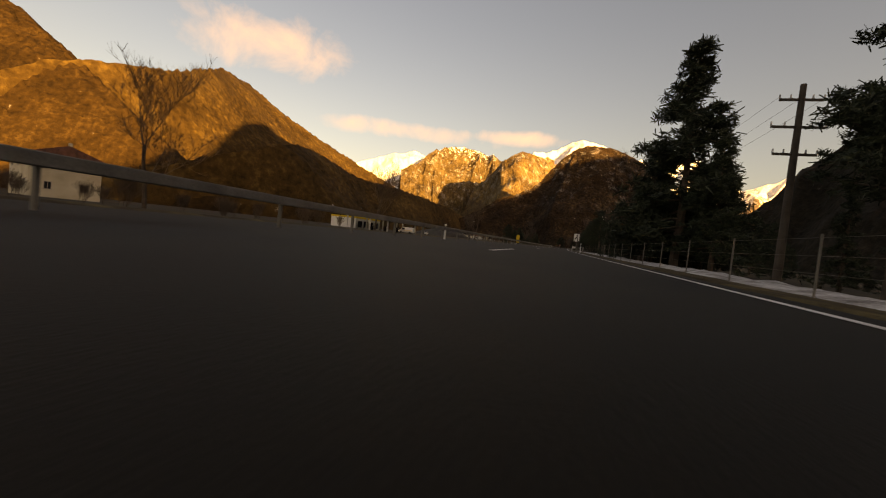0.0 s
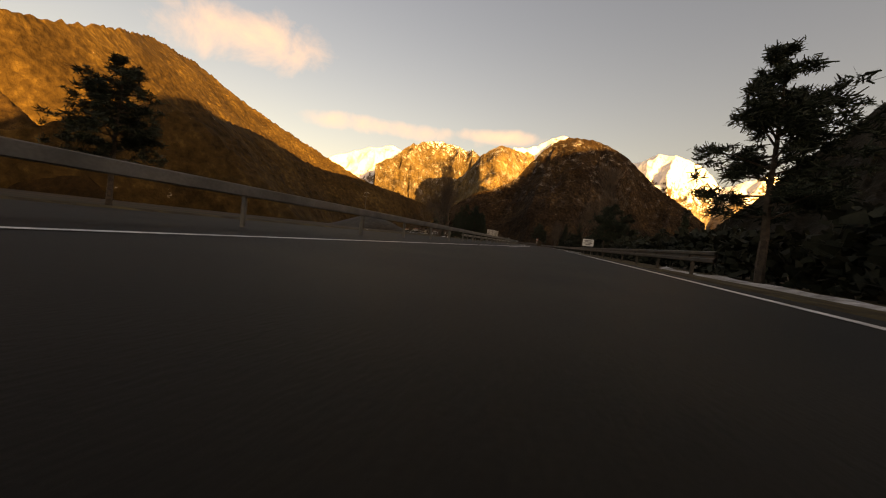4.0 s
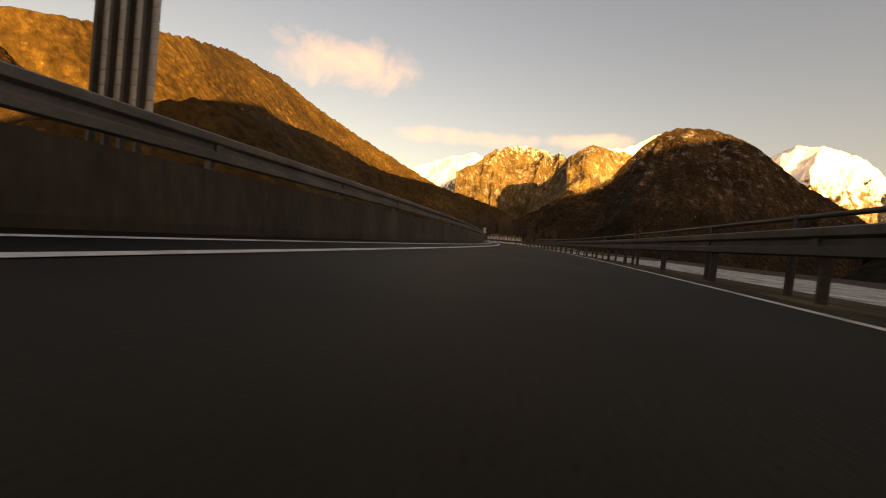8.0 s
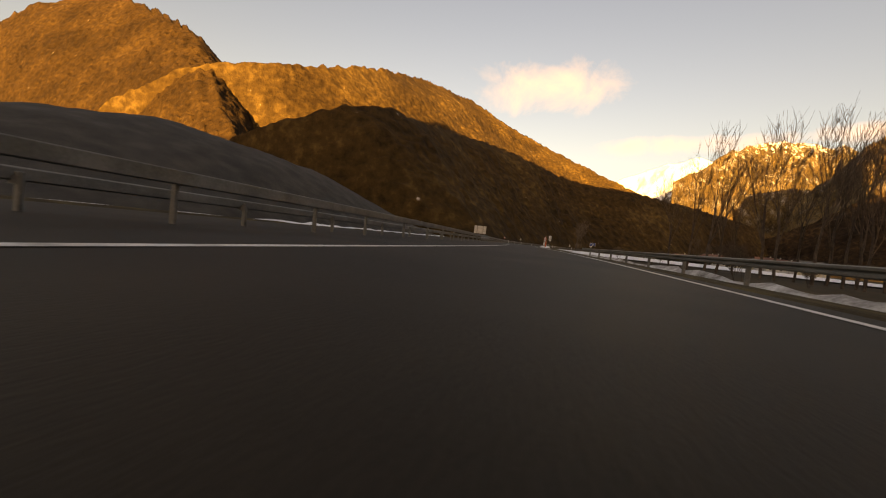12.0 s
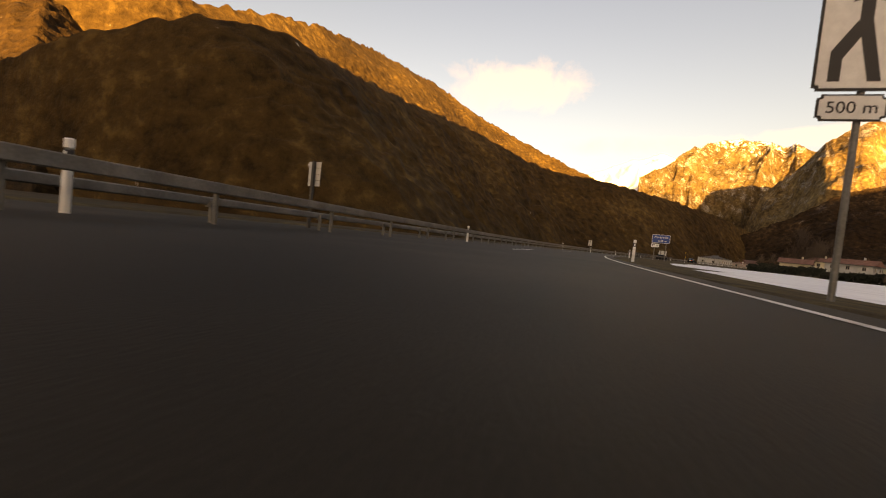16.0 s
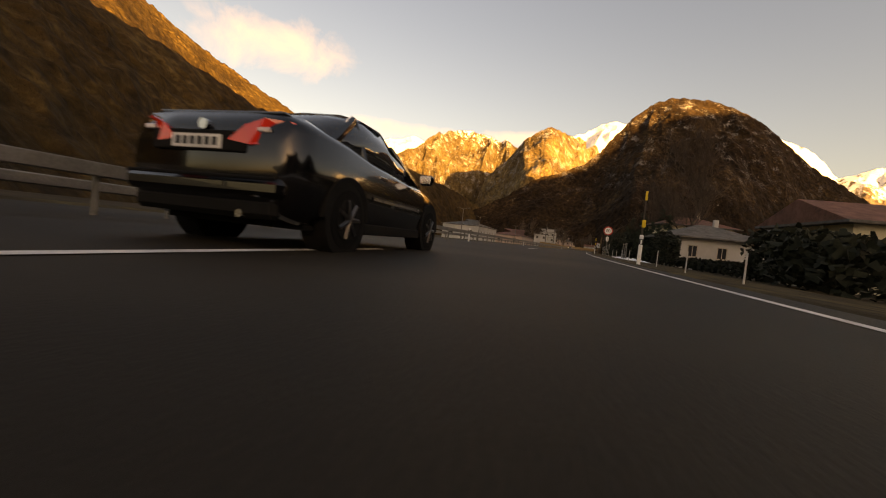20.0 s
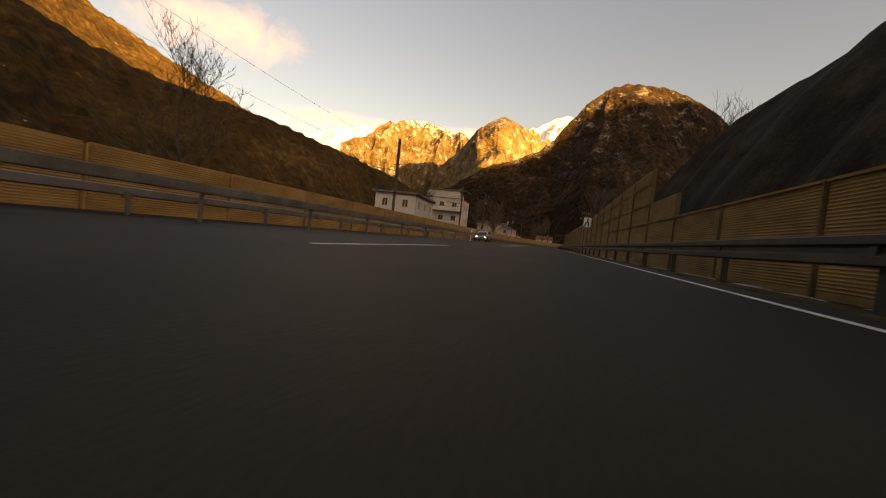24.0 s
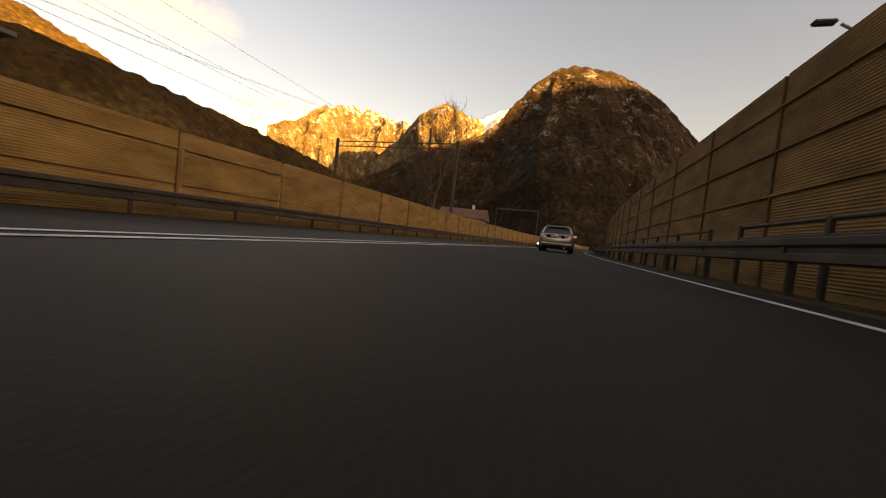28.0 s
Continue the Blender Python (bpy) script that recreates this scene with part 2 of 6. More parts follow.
def part(name, bm, material, parent, label="", smooth=False):
    """One bmesh as one mesh object under a thing or a part."""
    me = bpy.data.meshes.new(name)
    bm.to_mesh(me)
    bm.free()
    me.materials.append(material)
    if smooth:
        me.polygons.foreach_set("use_smooth", [True] * len(me.polygons))
    ob = new(name, me)
    ob.parent = parent
    if label:
        tagged(ob, label)
    return ob


def shared(name, me, parent, m=None, label=""):
    """An object of its own on a mesh that several share."""
    ob = new(name, me)
    ob.parent = parent
    if m is not None:
        ob.matrix_basis = m
    if label:
        tagged(ob, label)
    return ob


def box_bm(size, at=(0, 0, 0), bevel=0.0, bm=None, turn=0.0):
    bm = bm or bmesh.new()
    made = bmesh.ops.create_cube(bm, size=1.0, matrix=Matrix.Translation(at) @ Matrix.Rotation(turn, 4, "Z") @ Matrix.Diagonal((*size, 1)))
    if bevel:
        edges = list({e for v in made["verts"] for e in v.link_edges})
        bmesh.ops.bevel(bm, geom=edges, offset=bevel, segments=1, affect="EDGES", profile=0.5)
    return bm


def tube_bm(a, b, r0, r1=None, sides=8, bm=None, caps=True):
    bm = bm or bmesh.new()
    a, b = Vector(a), Vector(b)
    q = (b - a).to_track_quat("Z", "Y").to_matrix().to_4x4()
    bmesh.ops.create_cone(bm, cap_ends=caps, segments=sides, radius1=r0, radius2=r0 if r1 is None else r1, depth=(b - a).length,
                          matrix=Matrix.Translation((a + b) / 2) @ q)
    return bm


def strip(name, s_values, profile, mat, parent=None, closed=False, smooth=False, label="", warp=None):
    """A profile of (u, z) points drawn along the road; warp(s) may add to u and z."""
    s_values = np.asarray(s_values, float)
    verts, faces, k = [], [], len(profile)
    for u, z in profile:
        du, dz = warp(s_values) if warp else (0, 0)
        verts.append(road_np(s_values, u + du + 0 * s_values, z + dz + 0 * s_values))
    verts = np.stack(verts, 1).reshape(-1, 3)
    for i in range(len(s_values) - 1):
        for j in range(k if closed else k - 1):
            a, b2 = i * k + j, i * k + (j + 1) % k
            faces.append((a, b2, b2 + k, a + k))
    if closed:
        faces += [tuple(range(k - 1, -1, -1)), tuple((len(s_values) - 1) * k + j for j in range(k))]
    ob = new(name, mesh_of(name, verts, faces, mat, smooth))
    ob.parent = parent
    if label:
        tagged(ob, label)
    return ob


def thing(name, m, label, category, group="", kind=""):
    ob = new(name)
    ob.matrix_basis = m
    ob.empty_display_size = 0.3
    return tagged(ob, label, category, group, kind)


# --- ground and road ---
def sheet(xs, ys, zf):
    gx, gy = np.meshgrid(xs, ys, indexing="ij")
    gz = zf(gx, gy)
    v = np.stack([gx, gy, gz], -1).reshape(-1, 3)
    w = len(ys)
    f = [(i * w + j, (i + 1) * w + j, (i + 1) * w + j + 1, i * w + j + 1) for i in range(len(xs) - 1) for j in range(w - 1)]
    return v, f


gxs = np.concatenate([np.linspace(-3900, -500, 12), np.linspace(-400, 500, 40), np.linspace(600, 3900, 12)])
gys = np.concatenate([np.linspace(-2400, -300, 8), np.linspace(-200, 1500, 70), np.linspace(1600, 4900, 12)])
v, f = sheet(gxs, gys, lambda x, y: -0.55 + 0.15 * np.sin(x * 0.031) * np.cos(y * 0.027))
ground = tagged(new("ground", mesh_of("ground", v, f, FIELD)), "brown winter valley ground", "ground", kind="structure")

S_ALL = np.arange(-190, 1560.1, 4.0)
ROAD_SECTION = [(-14, -0.03), (-7, -0.004), (0, 0), (2.35, 0), (2.42, -0.05), (2.42, -0.3)]
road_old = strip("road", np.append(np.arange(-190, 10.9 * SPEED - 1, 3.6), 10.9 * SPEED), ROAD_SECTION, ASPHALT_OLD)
tagged(road_old, "old dark patched asphalt carriageway", "road", kind="structure")
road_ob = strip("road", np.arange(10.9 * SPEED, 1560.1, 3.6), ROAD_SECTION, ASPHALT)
tagged(road_ob, "dark grey worn asphalt motorway carriageway", "road", kind="structure")


def bumpy(seed, amp, wave):
    rng = np.random.default_rng(seed)
    ph = rng.uniform(0, 6.28, 6)

    def f2(s):
        return sum(np.sin(s / wave * (1 + 0.63 * k) + ph[k]) * amp / (1 + k) for k in range(6)), 0 * s
    return f2


verge_r = strip("verge", np.arange(-190, 1560.1, 1.5), [(2.42, -0.12), (2.8, -0.02), (3.6, -0.06), (5.0, -0.16), (8, -0.3), (16, -0.7)], GRASS)
tagged(verge_r, "brown dead winter grass verge beside the road", "verge", kind="structure")
verge_l = strip("verge", np.arange(-190, 1560.1, 3), [(-14, -0.032), (-14.6, 0.05), (-17, 0.02), (-26, -0.3), (-40, -0.7)], GRASS)
tagged(verge_l, "brown dead winter grass verge beyond the far lane", "verge", kind="structure")


def lane_line(t):
    return -np.interp(t, [0, 1, 3, 6, 8, 10, 11, 12.5, 15, 21, 24, 26, 28, 32], [1.56, 1.56, 1.96, 2.43, 2.05, 2.1, 2.55, 2.4, 2.08, 2.15, 2.7, 2.9, 3.0, 3.0])


def line(name, s0, s1, u_of, width, label, z=0.006, step=2.0):
    s = np.arange(s0, s1 + 0.01, min(step, (s1 - s0) / 2))
    u = u_of(s)
    a, b2 = road_np(s, u - width / 2, z), road_np(s, u + width / 2, z)
    vv = np.stack([a, b2], 1).reshape(-1, 3)
    ff = [(2 * i, 2 * i + 1, 2 * i + 3, 2 * i + 2) for i in range(len(s) - 1)]
    ob = new(name, mesh_of(name, vv, ff, PAINT))
    ob.parent = road_ob
    return tagged(ob, label)


# right edge line
line("edge_line", -150, 5.2 * SPEED, lambda s: 1.93 + 0 * s, 0.11, "white painted edge line")
line("edge_line", 7.3 * SPEED, 1500, lambda s: 1.93 - 0.1 * (s > 500), 0.11, "white painted edge line")
# lane dashes on the two-lane stretches, a solid line in between
for s in (-42, -16, 10.5, 39, 65, 91, 118.2, 146, 530, 556, 580, 604, 632, 654.8, 680, 710, 738.3, 768.2, 796, 826, 852, 878, 904, 928):
    line("lane_dash", s, s + 6.6, lambda q: lane_line(q / SPEED), 0.13, "white painted lane dash", step=1.6)
line("solid_line", 4.6 * SPEED, 13.2 * SPEED, lambda q: lane_line(q / SPEED), 0.16, "white solid painted line")
line("solid_line", 24.6 * SPEED, 1500, lambda q: lane_line(q / SPEED), 0.14, "white solid painted line")
line("solid_line", 24.9 * SPEED, 1500, lambda q: lane_line(q / SPEED) - 0.42, 0.14, "white solid painted line")
line("solid_line", 2.2 * SPEED, 4.6 * SPEED, lambda q: -np.interp(q / SPEED, [2.2, 4.6], [5.2, 3.0]), 0.15, "white solid painted line")
line("solid_line", 4.6 * SPEED, 10.6 * SPEED, lambda q: -np.interp(q / SPEED, [4.6, 6, 8.2, 9.3, 10.6], [3.0, 3.35, 2.9, 2.9, 5.0]), 0.15, "white solid painted line")

# broad painted wedge where the lanes part
ws = np.arange(370, 401, 1.5)
wv = np.stack([road_np(ws, np.interp(ws, [370, 386, 394, 401], [-1.2, -1.35, -2.0, -2.55]), 0.011), road_np(ws, np.interp(ws, [370, 401], [-2.5, -2.75]), 0.011)], 1).reshape(-1, 3)
wedge = new("painted_wedge", mesh_of("painted_wedge", wv, [(2 * i, 2 * i + 2, 2 * i + 3, 2 * i + 1) for i in range(len(ws) - 1)], PAINT))
tagged(wedge, "broad worn white painted wedge on asphalt", "road marking", kind="structure")

# dark tar seams and patches in the old surface
seam_rnd = random.Random(21)
for k in range(14):
    s0 = seam_rnd.uniform(252, 372)
    u0, du, ds = seam_rnd.uniform(-2.0, 1.5), seam_rnd.uniform(-1.6, 1.6), seam_rnd.uniform(0.3, 1.6)
    wid = seam_rnd.uniform(0.008, 0.018)
    qs = np.linspace(0, 1, 9)
    su = u0 + du * qs + np.array([seam_rnd.gauss(0, 0.025) for _ in qs])
    sv = np.stack([road_np(s0 + ds * qs, su - wid, 0.004), road_np(s0 + ds * qs + wid * 0.8, su + wid, 0.004)], 1).reshape(-1, 3)
    seam = new("tar_seam", mesh_of("tar_seam", sv, [(2 * i, 2 * i + 2, 2 * i + 3, 2 * i + 1) for i in range(8)], TAR))
    tagged(seam, "thin black tar seam sealing a crack", "road seam", "tar seams", kind="structure")

# --- mountains ---
def lattice(ix, iy, iz, seed):
    h = (ix * 374761393 + iy * 668265263 + iz * 2147483647 + seed * 144665) & 0xFFFFFFFF
    h = ((h ^ (h >> 13)) * 1274126177) & 0xFFFFFFFF
    return ((h ^ (h >> 16)) & 0xFFFF) / 65535.0


def vnoise(x, y, z, seed):
    """Smooth noise from 0 to 1 at many places at once."""
    fx, fy, fz = np.floor(x), np.floor(y), np.floor(z)
    ix, iy, iz = fx.astype(np.int64), fy.astype(np.int64), fz.astype(np.int64)
    tx, ty, tz = x - fx, y - fy, z - fz
    tx, ty, tz = tx * tx * (3 - 2 * tx), ty * ty * (3 - 2 * ty), tz * tz * (3 - 2 * tz)
    out = 0.0
    for dx in (0, 1):
        for dy in (0, 1):
            for dz in (0, 1):
                w = (tx if dx else 1 - tx) * (ty if dy else 1 - ty) * (tz if dz else 1 - tz)
                out = out + w * lattice(ix + dx, iy + dy, iz + dz, seed)
    return out


def fractal(x, y, z, seed, octaves=5, ridged=False, keep=0.5):
    out, amp, total = 0.0, 1.0, 0.0
    for k in range(octaves):
        q = vnoise(x, y, z, seed + 31 * k)
        out = out + amp * (1 - abs(2 * q - 1) if ridged else q)
        total += amp
        x, y, z, amp = x * 2.03 + 5.1, y * 2.03 - 3.7, z * 2.03 + 1.3, amp * keep
    return out / total


def mountain(name, nodes, toward, mat, label, cols=420, rws=120, foot=-25.0, spread=1.2, relief=0.14, crest=0.05, seed=1, back=0.8, spur=0.3, hollow=0.2, bush=3.0, blunt=0.02):
    """A mountain under a crest line: a front that falls towards a place, and a back behind it, both cut by gullies and spurs."""
    nodes = np.array(nodes, float)
    step = np.hypot(np.diff(nodes[:, 0]), np.diff(nodes[:, 1])) + abs(np.diff(nodes[:, 2]))
    lens = np.concatenate([[0], np.cumsum(step)])
    q = np.linspace(0, lens[-1], cols + 1)
    p = np.stack([np.interp(q, lens, nodes[:, c]) for c in range(3)], 1)
    wide = max(3, int(cols * blunt)) * 2 + 1
    kern = np.hanning(wide + 2)[1:-1]
    pad = np.pad(p, ((wide // 2, wide // 2), (0, 0)), mode="reflect", reflect_type="odd")
    p = np.stack([np.convolve(pad[:, c], kern / kern.sum(), mode="valid") for c in range(3)], 1)
    top = nodes[:, 2].max()
    zero = 0 * q
    fade = np.clip((p[:, 2] - foot) / (0.2 * top), 0, 1)
    p[:, 2] += fade * top * crest * 2 * (fractal(q / (top * 0.45), zero + seed, zero, seed, 6, True, 0.55) - 0.62)
    tufts = bush * fade * (fractal(q / 17.0, zero + seed, zero, seed + 5, 3) - 0.5) * 2
    out = np.array(toward, float)[None, :2] - p[:, :2]
    out /= np.linalg.norm(out, axis=1)[:, None]
    out = np.stack([np.convolve(np.pad(out[:, c], 20, mode="edge"), np.ones(41) / 41, mode="valid") for c in range(2)], 1)
    n_back = rws // 6
    d = np.concatenate([-np.arange(n_back, 0, -1) / n_back, np.arange(rws + 1) / rws])
    D, Q = np.meshgrid(d, q)
    P = p[:, None, :] + 0 * D[..., None]
    fall = P[..., 2] - foot
    reach = np.where(D < 0, fall * back * D, fall * spread * np.abs(D) ** (1 + hollow))
    z = P[..., 2] - fall * np.abs(D)
    x, y = P[..., 0] + out[:, None, 0] * reach, P[..., 1] + out[:, None, 1] * reach
    soft = np.minimum(1, np.abs(D) * 6) * np.minimum(1, (1 - np.abs(D)) * 3 + 0.05)
    # spurs that run down the slope, bent by slow noise, then broken rock and treetops
    bend = (fractal(x / top, y / top, z / top, seed + 2, 4) - 0.5) * 2.4
    spurs = fractal(Q / (top * spur) + bend, D * 1.9 - bend, 0 * D + seed, seed + 3, 4, True, 0.45)
    rocks = fractal(x / (top * 0.3), y / (top * 0.3), z / (top * 0.3), seed + 4, 6, True, 0.52)
    rise = (0.55 * spurs + 0.45 * rocks - 0.6) * 2.2
    crowns = (vnoise(x / 9, y / 9, z / 9, seed + 6) - 0.5) * bush * 1.4
    x += out[:, None, 0] * rise * fall * relief * soft * 0.7
    y += out[:, None, 1] * rise * fall * relief * soft * 0.7
    z += (rise * fall * relief * 0.9 + crowns) * soft + tufts[:, None] * np.clip(1 - np.abs(D) * 14, 0, 1)
    w = len(d)
    verts = np.stack([x, y, z], -1).reshape(-1, 3)
    ii, jj = np.meshgrid(np.arange(cols), np.arange(w - 1), indexing="ij")
    base = (ii * w + jj).ravel()
    faces = np.stack([base, base + 1, base + w + 1, base + w], 1).tolist()
    return tagged(new(name, mesh_of(name, verts, faces, mat, True)), label, "mountain", kind="structure")

RIDGE_A = [(-1620, 300, 190), (-1440, 400, 350), (-1330, 500, 440), (-1255, 561, 466), (-1153, 614, 468), (-979, 657, 405), (-830, 690, 338), (-760, 740, 265), (-740, 820, 150), (-740, 900, 20)]
RIDGE_D = [(-760, 560, 150), (-690, 640, 225), (-640, 740, 258), (-640, 870, 305), (-700, 1060, 386), (-900, 1419, 520), (-1010, 1800, 600), (-930, 2050, 530), (-752, 2188, 442), (-535, 2236, 330), (-288, 2340, 216), (-70, 2492, 160), (161, 2699, 112), (419, 2951, 49)]
RIDGE_C = [(-6, 2043, 67), (92, 2058, 131), (253, 2082, 237), (381, 2101, 290), (433, 2109, 334), (482, 2117, 397), (566, 2129, 490), (635, 2139, 547), (707, 2150, 578), (797, 2127, 569), (885, 2105, 537), (950, 2089, 503), (1020, 2071, 445), (1097, 2052, 368), (1203, 2025, 297), (1348, 1989, 196)]
mountain("mountain_left", RIDGE_A, (-100, 600), M_ROCK, "brown leafless forest hillside with sunlit upper slope", seed=2, spread=1.45, cols=620, rws=160, relief=0.012, hollow=0.0, crest=0.006, bush=8.0, spur=0.9)
mountain("mountain_left", RIDGE_D, (150, 1500), M_LEFT, "steep wooded hill half in shadow", seed=5, spread=1.15, cols=760, rws=170, relief=0.04, crest=0.008, hollow=0.08, bush=7.0, spur=0.5)
# added ridge: the hill has only a shadow edge here, traced by this crest
RIDGE_SHADE = [(-620, 600, 20), (-490, 590, 55), (-370, 640, 100), (-315, 705, 138), (-318, 765, 146), (-365, 870, 166), (-425, 1010, 194), (-455, 1200, 220), (-377, 1446, 180), (-206, 1672, 170), (-35, 1973, 143), (113, 2232, 93), (254, 2487, 34)]
mountain("mountain_left", RIDGE_SHADE, (250, 900), M_LEFT, "added low wooded ridge along the shadow edge on the hill", seed=8, spread=1.0, cols=640, rws=110, relief=0.05, crest=0.01, hollow=0.05, bush=5.0, blunt=0.035)
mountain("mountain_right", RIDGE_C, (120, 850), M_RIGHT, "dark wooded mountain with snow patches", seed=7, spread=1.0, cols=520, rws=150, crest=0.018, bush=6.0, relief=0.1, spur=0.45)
GOLD = [(-87, 3500, 0), (1, 3480, 79), (77, 3452, 206), (150, 3401, 450), (366, 3230, 650), (497, 3230, 740), (639, 3417, 778), (900, 3740, 815), (980, 4042, 865), (1209, 4338, 944), (1862, 4590, 663)]
mountain("mountain_far", GOLD, (200, 900), M_FAR, "sunlit rocky mountain with sparse forest", seed=11, spread=1.0, relief=0.12, spur=0.34)
FARS = [(-552, 3731, 575), (-328, 4282, 860), (-157, 4598, 1030), (230, 4834, 1100), (342, 4850, 1030), (509, 4630, 970), (698, 4428, 832), (837, 4228, 729), (929, 4032, 493)]
mountain("mountain_far", FARS, (60, 800), M_FARS, "distant snow-capped mountain in evening sun", seed=13, spread=1.0, relief=0.15, spur=0.3, crest=0.07)
FARW = [(-1525, 4730, 674), (-909, 4752, 879), (-549, 4721, 960), (-260, 4685, 860), (78, 4654, 720), (612, 4603, 720), (854, 4533, 1050), (1164, 4583, 1138), (1399, 4546, 1289), (1638, 4525, 1243), (2204, 4394, 974), (2562, 4226, 748)]
mountain("mountain_far", FARW, (60, 800), M_SNOW, "distant white snow range", seed=17, spread=1.0)
SNOW_R = [(1103, 4002, 500), (1264, 3872, 784), (1479, 3749, 931), (1754, 3617, 849), (2006, 3382, 889), (2230, 3313, 766), (2373, 3290, 632), (2477, 3184, 692), (2608, 3126, 752), (2932, 3069, 587)]
mountain("mountain_far", SNOW_R, (300, 1500), M_SNOW, "high white snow ridge beyond the dark mountain", seed=29, spread=1.0)
NEAR_R = [(800, 1350, -10), (900, 1290, 110), (976, 1230, 225), (1050, 1164, 340), (1136, 1075, 455), (1218, 977, 520), (1330, 820, 430), (1480, 600, 300), (1600, 300, 120)]
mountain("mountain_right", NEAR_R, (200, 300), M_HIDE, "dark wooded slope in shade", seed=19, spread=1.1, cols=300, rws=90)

# unseen ridge behind the drive, its crest set to cast the valley's shadow
BACK = []
for a, b2 in ((-1600, 60), (-900, 100), (-500, 145), (-300, 165), (-120, 195), (-40, 265), (5, 370), (40, 440), (80, 485), (130, 505), (216, 515), (450, 505), (700, 490), (1000, 475), (1260, 500), (1430, 550), (1509, 624), (1559, 690), (1667, 715), (1765, 742), (1832, 752), (1900, 735), (2020, 660), (2100, 540), (2300, 470), (2900, 480)):
    hx = Vector((SUN_TO.x, SUN_TO.y)).normalized()
    p = hx * 1200 + Vector((-hx.y, hx.x)) * a
    BACK.append((p.x, p.y, b2 + 1200 * SUN_TO.z / math.hypot(SUN_TO.x, SUN_TO.y)))
mountain("mountain_back", BACK, (300, 300), M_HIDE, "unseen wooded ridge behind the road that shades the valley", cols=600, rws=40, seed=23, spread=1.0, relief=0.02, crest=0.004, blunt=0.004)

# --- guard rails ---
BOXBEAM = [(0.055, 0.11), (0.07, 0.125), (0.07, 0.305), (0.055, 0.32), (-0.055, 0.32), (-0.07, 0.305), (-0.07, 0.125), (-0.055, 0.11)]
LOWBEAM = [(0.0, 0.14), (0.05, 0.16), (0.05, 0.2), (0.0, 0.23), (0.05, 0.26), (0.05, 0.3), (0.0, 0.32), (-0.04, 0.3), (-0.04, 0.16)]
BEAM = [(0.0, 0.0), (0.05, 0.02), (0.05, 0.1), (0.0, 0.13), (0.0, 0.19), (0.05, 0.22), (0.05, 0.3), (0.0, 0.32), (-0.05, 0.3), (-0.05, 0.02)]


def guardrail(s0, s1, u_of, top, label, group, mat=STEEL, gap=3.8, profile=BEAM, side=1, post_mat=None):
    """A stretch of steel rail on posts; u_of(s) gives its place across the road."""
    rail = thing("guardrail", at_road(s0, float(u_of(s0)), 0), label, "guardrail", group)
    inv = rail.matrix_basis.inverted()
    ss = np.linspace(s0, s1, max(3, int((s1 - s0) / 3.8) + 1))
    h = profile[-3][1] if len(profile) > 4 else 0.3
    vv = []
    for du, dz in profile:
        vv.append(road_np(ss, u_of(ss) + side * du, top - 0.32 + dz))
    vv = np.stack(vv, 1).reshape(-1, 3)
    k = len(profile)
    ff = [(i * k + j, i * k + (j + 1) % k, (i + 1) * k + (j + 1) % k, (i + 1) * k + j) for i in range(len(ss) - 1) for j in range(k)]
    beam = new("beam", mesh_of("beam", vv, ff, mat))
    beam.parent = rail
    beam.matrix_parent_inverse = inv
    bm = box_bm((0.1, 0.06, top - 0.06 + 0.3), (0, 0, (top - 0.06 - 0.3) / 2), 0.012)
    box_bm((0.16, 0.09, 0.1), (0.05 * side, 0, top - 0.17), 0.0, bm)
    me = bpy.data.meshes.new("post")
    bm.to_mesh(me)
    bm.free()
    me.materials.append(post_mat or mat)
    q = s0 + gap / 2
    while q < s1:
        shared("post", me, rail, inv @ at_road(q, float(u_of(q)) - 0.1 * side, 0))
        q += gap
    return rail


def const(u):
    return lambda q: u + 0 * np.asarray(q, float)


def stretch_rail(s0, s1, u_of, top, label, group, length=38.0, **kw):
    n = max(1, round((s1 - s0) / length))
    for k in range(n):
        guardrail(s0 + (s1 - s0) * k / n, s0 + (s1 - s0) * (k + 1) / n - 0.02, u_of, top, label, group, **kw)


MED = lambda q: -np.interp(np.asarray(q, float) / SPEED, [0, 6.0, 7.2, 7.5, 9.2, 9.6, 12, 15, 21, 25.2], [6.9, 5.4, 4.2, 3.75, 3.75, 4.6, 5.3, 6.2, 6.8, 7.0])
stretch_rail(-150, 7.3 * SPEED, MED, 0.82, "grey galvanised steel guard rail on posts along the median", "median guard rails", profile=BOXBEAM)
stretch_rail(9.35 * SPEED, 25.75 * SPEED, MED, 0.8, "grey galvanised steel guard rail on posts along the median", "median guard rails", profile=BOXBEAM)
stretch_rail(4.8 * SPEED, 7.3 * SPEED, lambda q: MED(q) - 1.1, 0.55, "low grey steel guard rail facing the far lanes", "far guard rails", side=-1, profile=LOWBEAM)
stretch_rail(9.35 * SPEED, 25.3 * SPEED, lambda q: MED(q) - 1.1, 0.55, "low grey steel guard rail facing the far lanes", "far guard rails", side=-1, profile=LOWBEAM)
